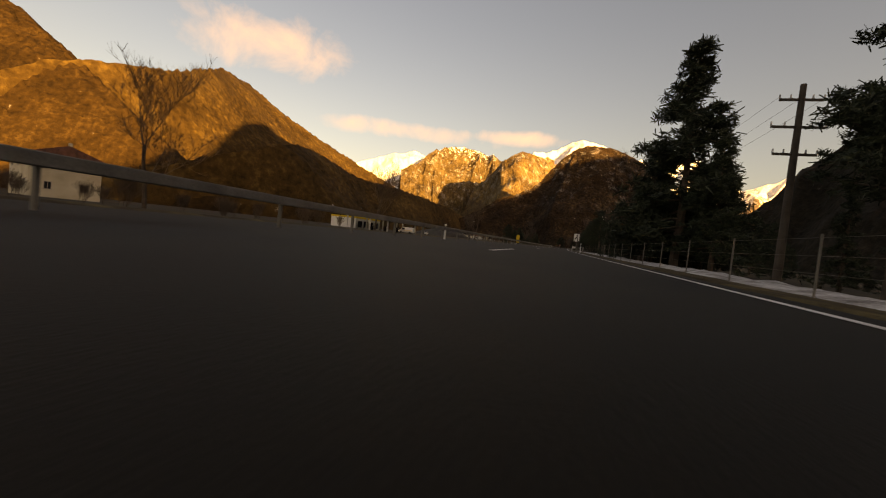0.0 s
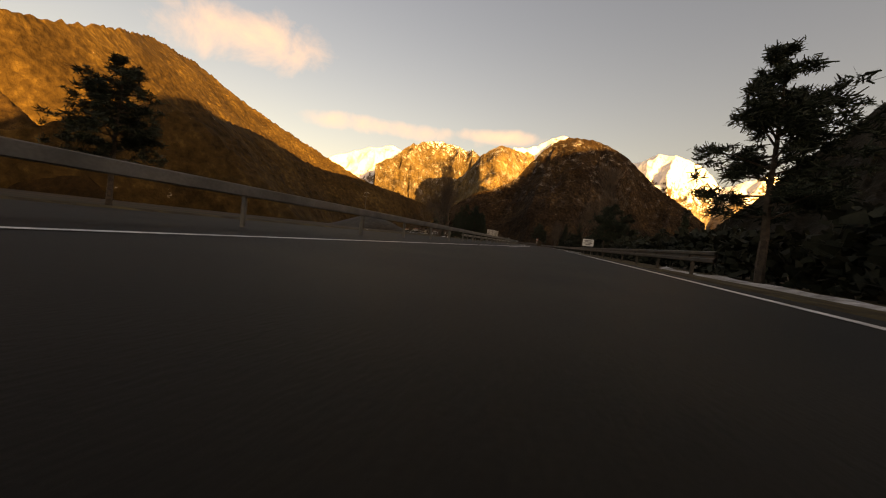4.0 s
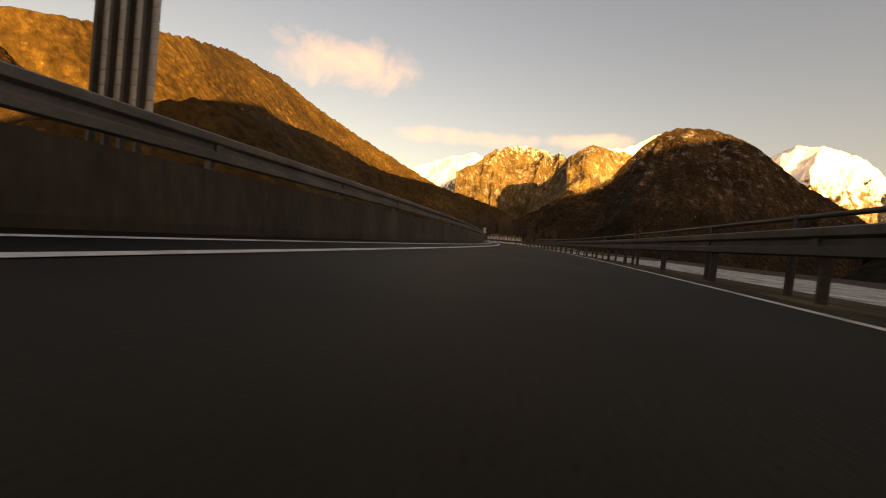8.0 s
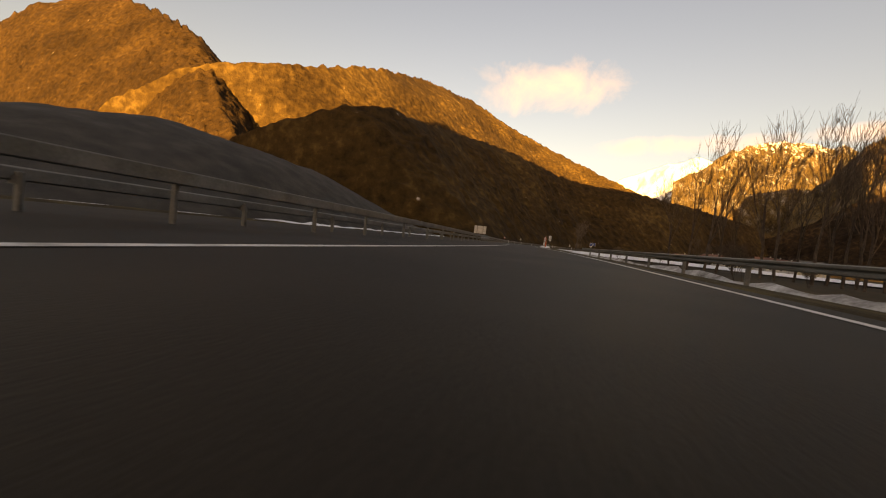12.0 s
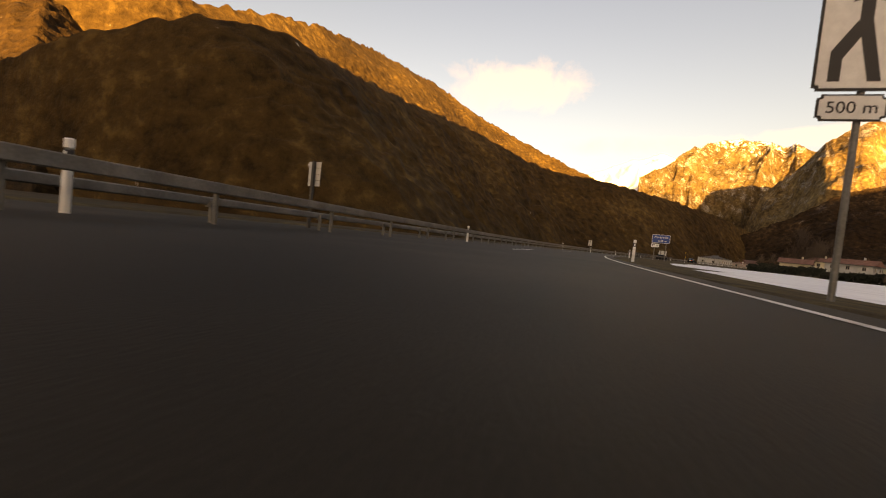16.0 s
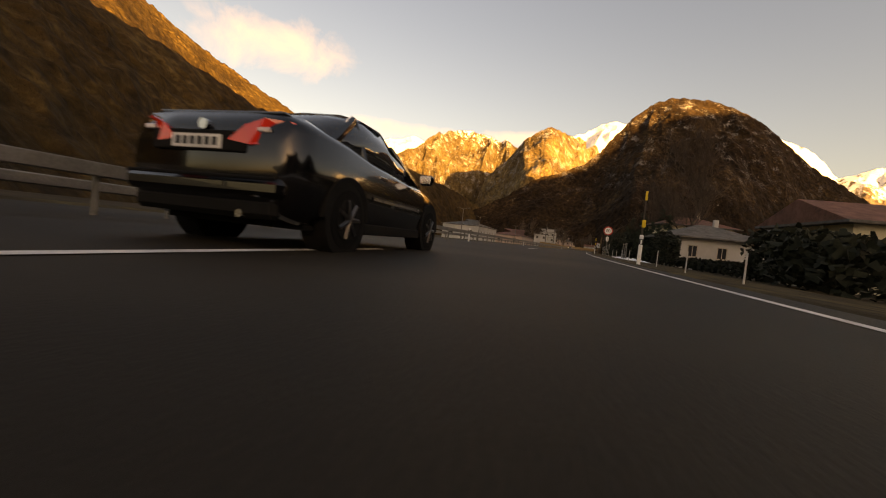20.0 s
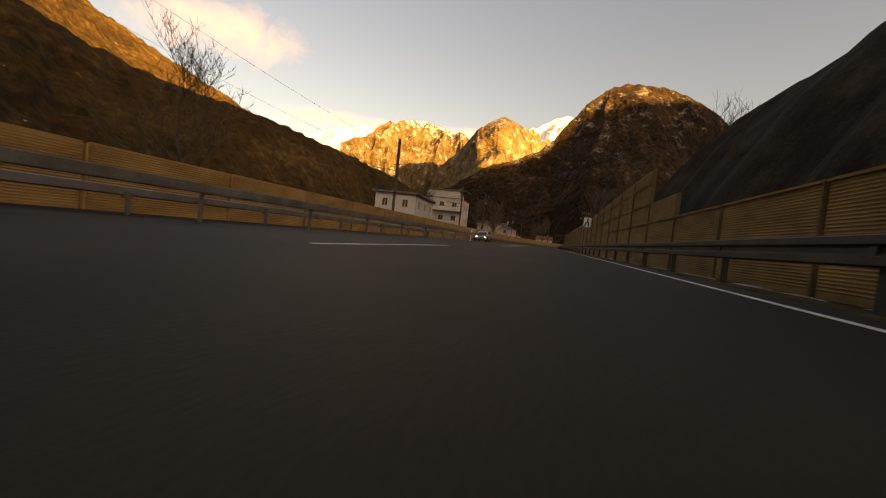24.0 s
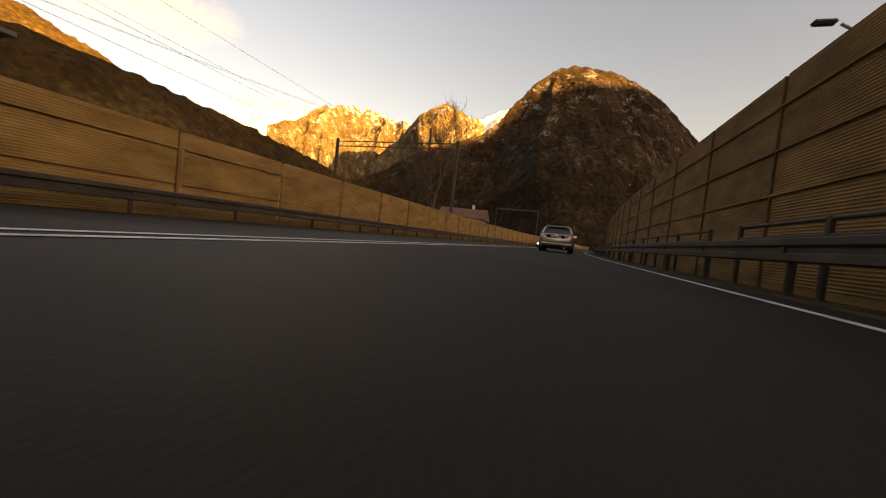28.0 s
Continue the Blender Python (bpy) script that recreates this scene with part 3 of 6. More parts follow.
# right-hand rails
stretch_rail(4.3 * SPEED, 7.35 * SPEED, const(4.2), 0.62, "grey steel guard rail at the verge", "verge guard rails", side=-1, mat=DARKSTEEL)
stretch_rail(7.35 * SPEED, 9.3 * SPEED, const(2.75), 0.78, "dark weathered steel bridge rail", "bridge rails", side=-1, mat=DARKSTEEL, gap=2.6)
stretch_rail(9.3 * SPEED, 11.62 * SPEED, const(2.9), 0.66, "dark weathered steel guard rail at the verge", "verge guard rails", side=-1, mat=DARKSTEEL)
stretch_rail(11.62 * SPEED, 12.95 * SPEED, lambda q: np.interp(q, [11.62 * SPEED, 12.0 * SPEED], [3.1, 4.4]), 0.48, "low grey steel guard rail set back from the road", "verge guard rails", side=-1, profile=LOWBEAM)
stretch_rail(17.6 * SPEED, 19.05 * SPEED, const(2.75), 0.92, "brown-grey steel guard rail at the verge", "verge guard rails", side=-1, mat=DARKSTEEL)
stretch_rail(19.05 * SPEED, 19.3 * SPEED, const(3.9), 0.42, "low brown-grey end of the verge guard rail", "verge guard rails", side=-1, mat=DARKSTEEL, profile=LOWBEAM)
stretch_rail(23.1 * SPEED, 29.5 * SPEED, const(2.9), 0.72, "dark steel guard rail before the noise barrier", "verge guard rails", side=-1, mat=DARKSTEEL, gap=2.9)
stretch_rail(25.3 * SPEED, 34 * SPEED, const(-9.4), 0.62, "brown-grey steel guard rail before the noise barrier", "far guard rails", mat=DARKSTEEL)

def tube_rail(s0, s1, u, heights, label, gap=2.6, base=0.0):
    th = thing("tube_handrail", at_road(s0, u, 0), label, "handrail", "tube handrails")
    inv = th.matrix_basis.inverted()
    ss = np.arange(s0, s1 + 0.1, gap)
    for z in heights:
        pts = [Vector(p) for p in road_np(ss, u + 0 * ss, z)]
        vv, ff = [], []
        for p in pts:
            for k in range(6):
                an = 6.2832 * k / 6
                vv.append(p + Vector((0.035 * math.cos(an), 0, 0.035 * math.sin(an))))
        for i in range(len(pts) - 1):
            ff += [(i * 6 + k, i * 6 + (k + 1) % 6, (i + 1) * 6 + (k + 1) % 6, (i + 1) * 6 + k) for k in range(6)]
        ob = new("tube", mesh_of("tube", vv, ff, DARKSTEEL, True))
        ob.parent = th
        ob.matrix_parent_inverse = inv
    bm = box_bm((0.07, 0.1, max(heights) + 0.34), (0, 0, (max(heights) - 0.26) / 2), 0.01)
    me = bpy.data.meshes.new("post")
    bm.to_mesh(me)
    bm.free()
    me.materials.append(DARKSTEEL)
    for q in ss:
        shared("post", me, th, inv @ at_road(float(q), u, 0))
    return th


for k in range(2):
    tube_rail(7.42 * SPEED + 37 * k, 7.42 * SPEED + 37 * (k + 1) - 0.5, 3.3, (1.02,), "dark steel tube handrail on the bridge edge")
for k in range(4):
    tube_rail(26.3 * SPEED + 38 * k, 26.3 * SPEED + 38 * (k + 1) - 0.5, 3.5, (0.82, 1.05), "dark steel double tube handrail before the barrier")

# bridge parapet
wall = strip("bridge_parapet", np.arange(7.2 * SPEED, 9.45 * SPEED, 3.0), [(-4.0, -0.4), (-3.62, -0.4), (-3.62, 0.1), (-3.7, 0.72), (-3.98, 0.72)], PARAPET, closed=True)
tagged(wall, "dark streaked concrete bridge parapet", "parapet", kind="structure")
stretch_rail(7.2 * SPEED, 9.45 * SPEED, const(-3.8), 1.15, "heavy grey steel rail above the bridge parapet", "bridge rails", gap=3.0)


# --- noise barriers ---
def barrier(s0, s1, u, top_of, label, group, side, length=4.0, mat=TIMBER):
    n = int((s1 - s0) / length)
    for k in range(n):
        a, b2 = s0 + k * length, s0 + (k + 1) * length
        mid = (a + b2) / 2
        h = float(top_of(mid))
        th = thing("noise_barrier", at_road(mid, u, 0), label, "noise barrier", group)
        bm = box_bm((0.10, length - 0.14, h + 0.1), (0.06 * side, 0, (h - 0.1) / 2))
        part("panel", bm, mat, th)
        bm = bmesh.new()
        rib = 0.06
        x, w, z = -0.005 * side, length / 2 - 0.08, 0.05
        while z < h - 0.05:
            p = [bm.verts.new(q) for q in ((x + 0.02 * side, -w, z - 0.03), (x + 0.02 * side, w, z - 0.03), (x + 0.004 * side, -w, z), (x + 0.004 * side, w, z), (x + 0.02 * side, -w, z + 0.03), (x + 0.02 * side, w, z + 0.03))]
            bm.faces.new((p[0], p[1], p[3], p[2]))
            bm.faces.new((p[2], p[3], p[5], p[4]))
            z += rib
        tagged(part("slat_layer", bm, mat, th), kind="stuff")
        for z in np.arange(0.9, h, 0.95):
            part("batten", box_bm((0.035, length - 0.15, 0.045), (-0.028 * side, 0, z)), mat, th)
        bm = box_bm((0.16, 0.05, h + 0.24), (0.03 * side, -length / 2, (h - 0.32) / 2), 0.008)
        part("post", bm, POSTBROWN if side > 0 else mat, th)


barrier(22.75 * SPEED, 30.2 * SPEED, 4.3, lambda s: np.interp(s / SPEED, [22.75, 23.76, 23.8, 24.45, 24.49, 24.6, 24.8, 25.2, 25.7, 26.2, 26.45, 26.9, 27.2, 30], [4.4, 4.45, 1.9, 1.9, 4.3, 4.45, 4.3, 3.9, 3.6, 3.2, 3.5, 4.1, 4.4, 4.45]), "tall ribbed wooden noise barrier panel", "noise barrier panels on the verge", 1, mat=TIMBER_DARK)
barrier(22.6 * SPEED, 33.8 * SPEED, -10.0, lambda s: np.interp(s / SPEED, [22.6, 25, 26, 28, 32], [1.35, 1.55, 1.8, 2.3, 2.4]), "ribbed wooden noise barrier panel beyond the far lane", "noise barrier panels beyond the far lane", -1)

# --- more materials ---
BARK = ramp_mat("bark", [(0.035, 0.026, 0.02), (0.07, 0.052, 0.04), (0.11, 0.085, 0.065)], 3, 0.95, 0, 0.5, 40, vary=0.2)
TWIG = ramp_mat("bare_twigs", [(0.05, 0.036, 0.025), (0.085, 0.062, 0.045), (0.12, 0.09, 0.066)], 3, 0.95, 0, 0.1, 20, vary=0.25)
NEEDLE = ramp_mat("pine_needles", [(0.012, 0.018, 0.012), (0.022, 0.034, 0.018), (0.04, 0.055, 0.028)], 1.5, 0.8, 0, 0.1, 12, vary=0.25)
PLASTER_Y = ramp_mat("cream_plaster", [(0.5, 0.44, 0.3), (0.62, 0.55, 0.4), (0.68, 0.62, 0.47)], 0.4, 0.9, 0, 0.15, 12, vary=0.06)
PLASTER_W = ramp_mat("white_plaster", [(0.3744, 0.3672, 0.3456), (0.4752, 0.468, 0.4464), (0.5328, 0.5256, 0.504)], 0.4, 0.9, 0, 0.15, 12, vary=0.06)
PLASTER_P = ramp_mat("pink_plaster", [(0.42, 0.3, 0.25), (0.5, 0.38, 0.32), (0.55, 0.43, 0.37)], 0.4, 0.9, 0, 0.15, 12)
ROOF_R = ramp_mat("red_roof_tiles", [(0.1, 0.045, 0.03), (0.17, 0.075, 0.05), (0.22, 0.1, 0.07)], 1.5, 0.9, 0, 0.4, 9, vary=0.15)
ROOF_G = ramp_mat("grey_stone_roof", [(0.06, 0.055, 0.05), (0.1, 0.095, 0.085), (0.15, 0.14, 0.13)], 1.5, 0.9, 0, 0.4, 9, vary=0.15)
SHADE = plain_mat("dark_window", (0.03, 0.032, 0.035), 0.15)
WINFRAME = plain_mat("window_paint", (0.4, 0.36, 0.3), 0.6)
SIGNWHITE = plain_mat("sign_white", (0.75, 0.75, 0.72), 0.45)
SIGNBLUE = plain_mat("sign_blue", (0.02, 0.06, 0.22), 0.45)
SIGNRED = plain_mat("sign_red", (0.5, 0.03, 0.02), 0.45)
SIGNBLACK = plain_mat("sign_black", (0.02, 0.02, 0.02), 0.5)
SIGNYELLOW = plain_mat("sign_yellow", (0.75, 0.5, 0.03), 0.45)
SIGNBACK = ramp_mat("sign_back_metal", [(0.4, 0.39, 0.36), (0.5, 0.49, 0.46), (0.56, 0.55, 0.52)], 1.2, 0.5, 0.4, 0.03)
ORANGE = plain_mat("emergency_orange", (0.6, 0.08, 0.01), 0.5)
POSTWHITE = plain_mat("post_white", (0.7, 0.7, 0.68), 0.5)
CARBLACK = plain_mat("car_black", (0.004, 0.004, 0.0045), 0.14, 0.0, coat=0.5)
CARBLUE = plain_mat("car_dark_blue", (0.012, 0.014, 0.024), 0.25, 0.2, coat=1.0)
CARSILVER = plain_mat("car_silver", (0.42, 0.42, 0.4), 0.32, 0.75, coat=0.8)
CARWHITE = plain_mat("car_white", (0.7, 0.7, 0.68), 0.3, 0.0, coat=0.7)
TRIM = plain_mat("black_plastic", (0.008, 0.008, 0.008), 0.75)
CHROME = plain_mat("chrome", (0.6, 0.6, 0.6), 0.15, 1.0)
RUBBER = plain_mat("tyre_rubber", (0.006, 0.006, 0.006), 0.9)
RIM = plain_mat("alloy_rim", (0.09, 0.09, 0.092), 0.35, 0.8)
CARGLASS = glass_mat("car_glass")
TAIL = plain_mat("tail_lamp_red", (0.26, 0.005, 0.004), 0.12, emit=(1.0, 0.05, 0.02), power=0.03, coat=1.0)
TAILCLEAR = plain_mat("tail_lamp_clear", (0.6, 0.5, 0.48), 0.15, coat=1.0)
HEADLAMP = plain_mat("head_lamp_lit", (0.8, 0.8, 0.75), 0.2, emit=(1.0, 0.9, 0.7), power=9.0)
PLATE = plain_mat("plate_white", (0.62, 0.62, 0.6), 0.5)
WOODPOLE = ramp_mat("weathered_wood_pole", [(0.045, 0.035, 0.028), (0.075, 0.06, 0.048), (0.1, 0.085, 0.07)], 2, 0.9, 0, 0.4, 30)
GRAVEL = ramp_mat("grey_gravel", [(0.02, 0.018, 0.0145), (0.036, 0.032, 0.026), (0.062, 0.055, 0.045)], 0.5, 0.95, 0, 1.0, 14, 8, "World")
WIRE = plain_mat("cable", (0.02, 0.02, 0.02), 0.6)
HAY = ramp_mat("hay", [(0.3, 0.2, 0.05), (0.42, 0.3, 0.1), (0.5, 0.38, 0.14)], 2, 0.95, 0, 0.6, 20)
HEDGE = ramp_mat("dark_hedge", [(0.01, 0.012, 0.008), (0.02, 0.024, 0.014), (0.035, 0.038, 0.022)], 2, 0.95, 0, 0.3, 15, vary=0.2)


# --- trees ---
def branch_mesh(name, segs, sides, mat):
    """Tapered limbs from (start, end, r0, r1)."""
    vv, ff = [], []
    for a, b2, r0, r1 in segs:
        d = (b2 - a)
        q = d.to_track_quat("Z", "Y")
        x, y = q @ Vector((1, 0, 0)), q @ Vector((0, 1, 0))
        k0 = len(vv)
        for p, r in ((a, r0), (b2, r1)):
            for k in range(sides):
                an = 6.2832 * k / sides
                vv.append(p + x * (r * math.cos(an)) + y * (r * math.sin(an)))
        for k in range(sides):
            k2 = (k + 1) % sides
            ff.append((k0 + k, k0 + k2, k0 + sides + k2, k0 + sides + k))
    return mesh_of(name, vv, ff, mat)


def grow(rng, start, way, length, r, depth, trunk, limbs, kids, up, fork=0.55):
    """One limb of a leafless tree with its forks."""
    n = 4 if depth > 1 else 3
    p, d, seg = start, way.normalized(), length / n
    for k in range(n):
        d = (d + Vector((rng.uniform(-0.16, 0.16), rng.uniform(-0.16, 0.16), rng.uniform(-0.06, 0.14) + up))).normalized()
        e = p + d * seg
        r1 = r * (0.84 if depth > 0 else 0.7)
        (trunk if r > 0.05 else limbs).append((p, e, r, r1))
        if depth > 0 and k > 0:
            for _ in range(kids if k < n - 1 else kids + 1):
                side = Vector((rng.uniform(-1, 1), rng.uniform(-1, 1), rng.uniform(-0.15, 0.8))).normalized()
                nd = (d * (1 - fork) + side * fork).normalized()
                grow(rng, e, nd, length * rng.uniform(0.45, 0.68), max(0.012, r1 * rng.uniform(0.45, 0.62)), depth - 1, trunk, limbs, kids, up, fork)
        p, r = e, r1


def bare_tree(height, seed, label, depth=4, kids=2, up=0.05, stems=1, fork=0.5, r=0.018):
    rng = random.Random(seed)
    th = thing("bare_tree", pose(0, 0, 0), label, "tree", "bare trees by the road")
    trunk, limbs = [], []
    for k in range(stems):
        lean = Vector((rng.uniform(-0.3, 0.3), rng.uniform(-0.3, 0.3), 1)) if stems > 1 else Vector((rng.uniform(-0.08, 0.08), rng.uniform(-0.08, 0.08), 1))
        base = Vector((rng.uniform(-0.4, 0.4), rng.uniform(-0.4, 0.4), -0.8)) if stems > 1 else Vector((0, 0, -0.8))
        grow(rng, base, lean, height * 0.52, height * r, depth, trunk, limbs, kids, up, fork)
    ob = new("trunk", branch_mesh("trunk", trunk, 6, BARK))
    ob.parent = th
    ob = new("twig_crown", branch_mesh("twig_crown", limbs, 3, TWIG))
    ob.parent = th
    return th


def tuft(vv, ff, rng, at, size, n, flat=0.6):
    """A spray of needles: narrow blades round one place."""
    for _ in range(n):
        d = Vector((rng.gauss(0, 1), rng.gauss(0, 1), rng.gauss(0.15, flat))).normalized()
        s = Vector((rng.gauss(0, 1), rng.gauss(0, 1), rng.gauss(0, 1))).cross(d).normalized()
        a = at + Vector((rng.gauss(0, 0.3), rng.gauss(0, 0.3), rng.gauss(0, 0.2))) * size
        w, ln = size * rng.uniform(0.05, 0.1), size * rng.uniform(0.5, 1.0)
        k = len(vv)
        vv += [a - s * w, a + s * w, a + d * ln + s * w * 0.6, a + d * ln - s * w * 0.6]
        ff.append((k, k + 1, k + 2, k + 3))


def pine_tree(height, seed, label, bare=0.35, wide=0.3, blades=40, limbs_n=46, top_round=True):
    rng = random.Random(seed)
    th = thing("pine_tree", pose(0, 0, 0), label, "tree", "pines by the road")
    segs, vv, ff = [], [], []
    p, lean = Vector((0, 0, -0.8)), Vector((rng.uniform(-0.04, 0.04), rng.uniform(-0.04, 0.04), 1))
    n = 9
    path = [p]
    for k in range(n):
        e = p + (lean + Vector((rng.uniform(-0.05, 0.05), rng.uniform(-0.05, 0.05), 0))) * (height + 0.8) / n
        segs.append((p, e, height * 0.02 * (1 - k / n) + 0.03, height * 0.02 * (1 - (k + 1) / n) + 0.03))
        path.append(e)
        p = e
    for k in range(limbs_n):
        h = bare + (1 - bare) * ((k + rng.random()) / limbs_n)
        q = h * n
        i = min(n - 1, int(q))
        at = path[i].lerp(path[i + 1], q - i)
        prof = math.sin(math.pi * min(1, (h - bare) / (1 - bare) * 0.72 + 0.28)) ** 0.7 if top_round else (1.05 - (h - bare) / (1 - bare))
        reach = height * wide * prof * rng.uniform(0.55, 1.1) + 0.3
        an = rng.uniform(0, 6.283)
        rise = rng.uniform(-0.05, 0.4) if top_round else rng.uniform(-0.35, 0.0)
        d = Vector((math.cos(an), math.sin(an), rise)).normalized()
        end = at + d * reach
        mid = at.lerp(end, 0.55) + Vector((0, 0, rng.uniform(-0.1, 0.12) * reach))
        segs += [(at, mid, 0.05 + height * 0.002, 0.04), (mid, end, 0.04, 0.015)]
        m = max(4, int(reach * 3.4))
        for j in range(m):
            f2 = 0.32 + 0.7 * (j + rng.random()) / m
            c = at.lerp(mid, f2 / 0.55) if f2 < 0.55 else mid.lerp(end, min(1.05, (f2 - 0.55) / 0.45))
            c = c + Vector((rng.gauss(0, 0.16), rng.gauss(0, 0.16), rng.gauss(0.05, 0.1))) * reach * (0.5 + 0.5 * f2)
            tuft(vv, ff, rng, c, height * 0.038 * rng.uniform(0.7, 1.25), blades)
    ob = new("trunk", branch_mesh("trunk", segs, 5, BARK))
    ob.parent = th
    ob = new("crown", mesh_of("crown", vv, ff, NEEDLE))
    ob.parent = th
    return th


def scaled(m, k):
    return m @ Matrix.Scale(k, 4)


def plant(kinds, s, u, height, own, k, turn, z=-0.2):
    """Sets a tree: the first of its kind is moved there, the later ones are copies."""
    src = kinds[k % len(kinds)]
    m = scaled(at_road(s, u, z, turn), height / own)
    if not src.get("used"):
        src["used"] = 1
        src.matrix_basis = m
        return src
    return copy_thing(src, m)


PINES = [pine_tree(14, 31 + k, "dark green pine with a ragged crown", 0.3 + 0.05 * (k % 2), 0.27) for k in range(4)]
TALLS = [pine_tree(14, 81 + k, "tall dark green pine with a pointed ragged crown", 0.16, 0.3, 40, 70, False) for k in range(2)]
FIRS = [pine_tree(14, 61 + k, "dark green spruce with drooping branches", 0.08, 0.2, 34, 60, False) for k in range(2)]
BARES = [bare_tree(10, 11 + k, "leafless broad winter tree", 4, 2, 0.05) for k in range(3)]
SLIMS = [bare_tree(10, 41 + k, "slender leafless roadside birch", 3, 2, 0.12, 1, 0.36, 0.011) for k in range(3)]
SHRUBS = [bare_tree(6, 51 + k, "leafless many-stemmed roadside shrub", 3, 2, 0.08, 6, 0.42, 0.008) for k in range(2)]

# beside the first stretch
rnd = random.Random(5)
for k, (s, u, h) in enumerate([(17, 11.4, 10.5), (131, 10.6, 11), (137, 9.2, 11), (130, 13, 10), (126.5, 11.5, 10.5), (44, 13, 10), (52, 10, 9), (70, 8.4, 9.5), (86, 8.2, 10.5), (119, 7.8, 10), (121.5, 9.6, 9), (133, 7.6, 11), (128.5, 9.4, 8.5), (140, 7.9, 11), (176, 10, 14),
                               (228, 10.5, 12), (233, 13, 13), (136, 11, 9), (124, 12, 9), (143, 11, 10), (305, 8.2, 9.5), (310, 7.8, 11.5), (146, -16, 8), (149, -18, 7.5)]):
    plant(PINES, s, u, h, 14, k, rnd.uniform(0, 360), -0.3)
for k, (s, u, h) in enumerate([(36.5, 9.8, 18.5), (44, 9.6, 12.5), (40, 8.2, 8.5), (39, 12.5, 9.5), (33.5, 11.5, 7.5), (47, 8.6, 9), (133, 11, 10.4), (129.5, 12.5, 10), (140.5, 8.4, 8)]):
    plant(TALLS, s, u, h, 14, k, 77 * k, -0.3)
for k in range(46):
    s = rnd.uniform(45, 330)
    plant(PINES if k % 3 else FIRS, s, rnd.uniform(17, 46), rnd.uniform(8, 13), 14, k, rnd.uniform(0, 360), -0.6)
for k, (s, u, h) in enumerate([(58, 11, 14), (66, 15, 10), (246, 9.5, 11.5), (245, 13, 14), (252, 15, 12), (288, 9.4, 6), (291, 10.5, 6.5)]):
    plant(BARES, s, u, h, 10, k, rnd.uniform(0, 360))
for k, (s, u, h) in enumerate([(24, 14, 9), (828, 9.6, 6.5), (830.5, 9.2, 7), (826, 10, 6), (833, 9.8, 7.5), (258, 10.5, 9), (264, 12, 8.5), (282, 11, 10)]):
    plant(FIRS, s, u, h, 14, k, rnd.uniform(0, 360), -0.3)
for k, (s, u, h) in enumerate([(284, 8.6, 9), (286.5, 9.4, 8.5), (282, 11, 9.5), (280, 8.2, 9.5), (289, 8.8, 7.5)]):
    plant(SLIMS, s, u, h, 10, k, 61 * k)
# birches after the bridge
for k in range(30):
    s = rnd.uniform(376, 452)
    plant(SLIMS, s, rnd.uniform(6.4, 12), rnd.uniform(8, 12) if s > 426 else rnd.uniform(7, 9.5) if s > 404 else rnd.uniform(4.5, 7), 10, k, rnd.uniform(0, 360))
for k, (s, u, h) in enumerate([(443, 8, 11), (441, 9, 11), (439, 8, 10.5), (437, 8.6, 10), (435.5, 7.5, 9.5), (445, 9, 11), (447, 8.2, 11), (434, 8.4, 10)]):
    plant(SLIMS, s, u, h, 10, k, 47 * k)
for k in range(26):
    plant(SHRUBS, rnd.uniform(392, 512), rnd.uniform(7, 16), rnd.uniform(2, 4), 6, k, rnd.uniform(0, 360))
for k, (s, u, h) in enumerate([(499.5, 12.0, 9.2), (497.5, 12.5, 10.9), (495.5, 13.0, 11.8), (497.0, 14.5, 11.3), (499.5, 17.0, 9.4), (496.5, 17.5, 13.2), (493.0, 16.5, 11.8), (497.0, 20.0, 11.6), (493.5, 19.0, 12.5), (496.0, 21.5, 13.8), (493.0, 20.5, 12.5), (495.5, 23.0, 12.6), (492.0, 21.0, 11.7), (494.5, 24.0, 11.8), (493.5, 24.0, 11.4)]):
    plant(SLIMS, s, u, h, 10, k, 53 * k)
plant(BARES, 609, 14, 10.5, 10, 1, 40)
plant(SHRUBS, 611, 15, 8, 6, 1, 140)
for k, (s, u, h) in enumerate([(824, 11, 7), (830, 12, 8), (838, 10, 9), (846, 13, 11), (855, 10.5, 10), (862, 12, 12), (870, 9, 9), (878, 11, 12), (886, 9.5, 10), (896, 11, 11), (906, 9, 9)]):
    plant(FIRS if k % 2 else PINES, s, u, h * (1.0 if k % 2 else 0.74), 14, k, rnd.uniform(0, 360), -0.3)
for k, (s, u, h) in enumerate([(832, 14, 13), (840, 16, 14), (852, 14, 13), (866, 15, 12)]):
    plant(BARES, s, u, h, 10, k, rnd.uniform(0, 360))
for k, (s, u, h) in enumerate([(935, 9.6, 5.5), (952, 8.5, 9.5), (975, 9, 9), (1022, 9.5, 11)]):
    plant(BARES, s, u, h, 10, k, rnd.uniform(0, 360))
for k, (s, u, h) in enumerate([(1000, 9, 8), (1006, 10, 9.5), (1010, 9, 8)]):
    plant(FIRS, s, u, h, 14, k, rnd.uniform(0, 360), -0.3)
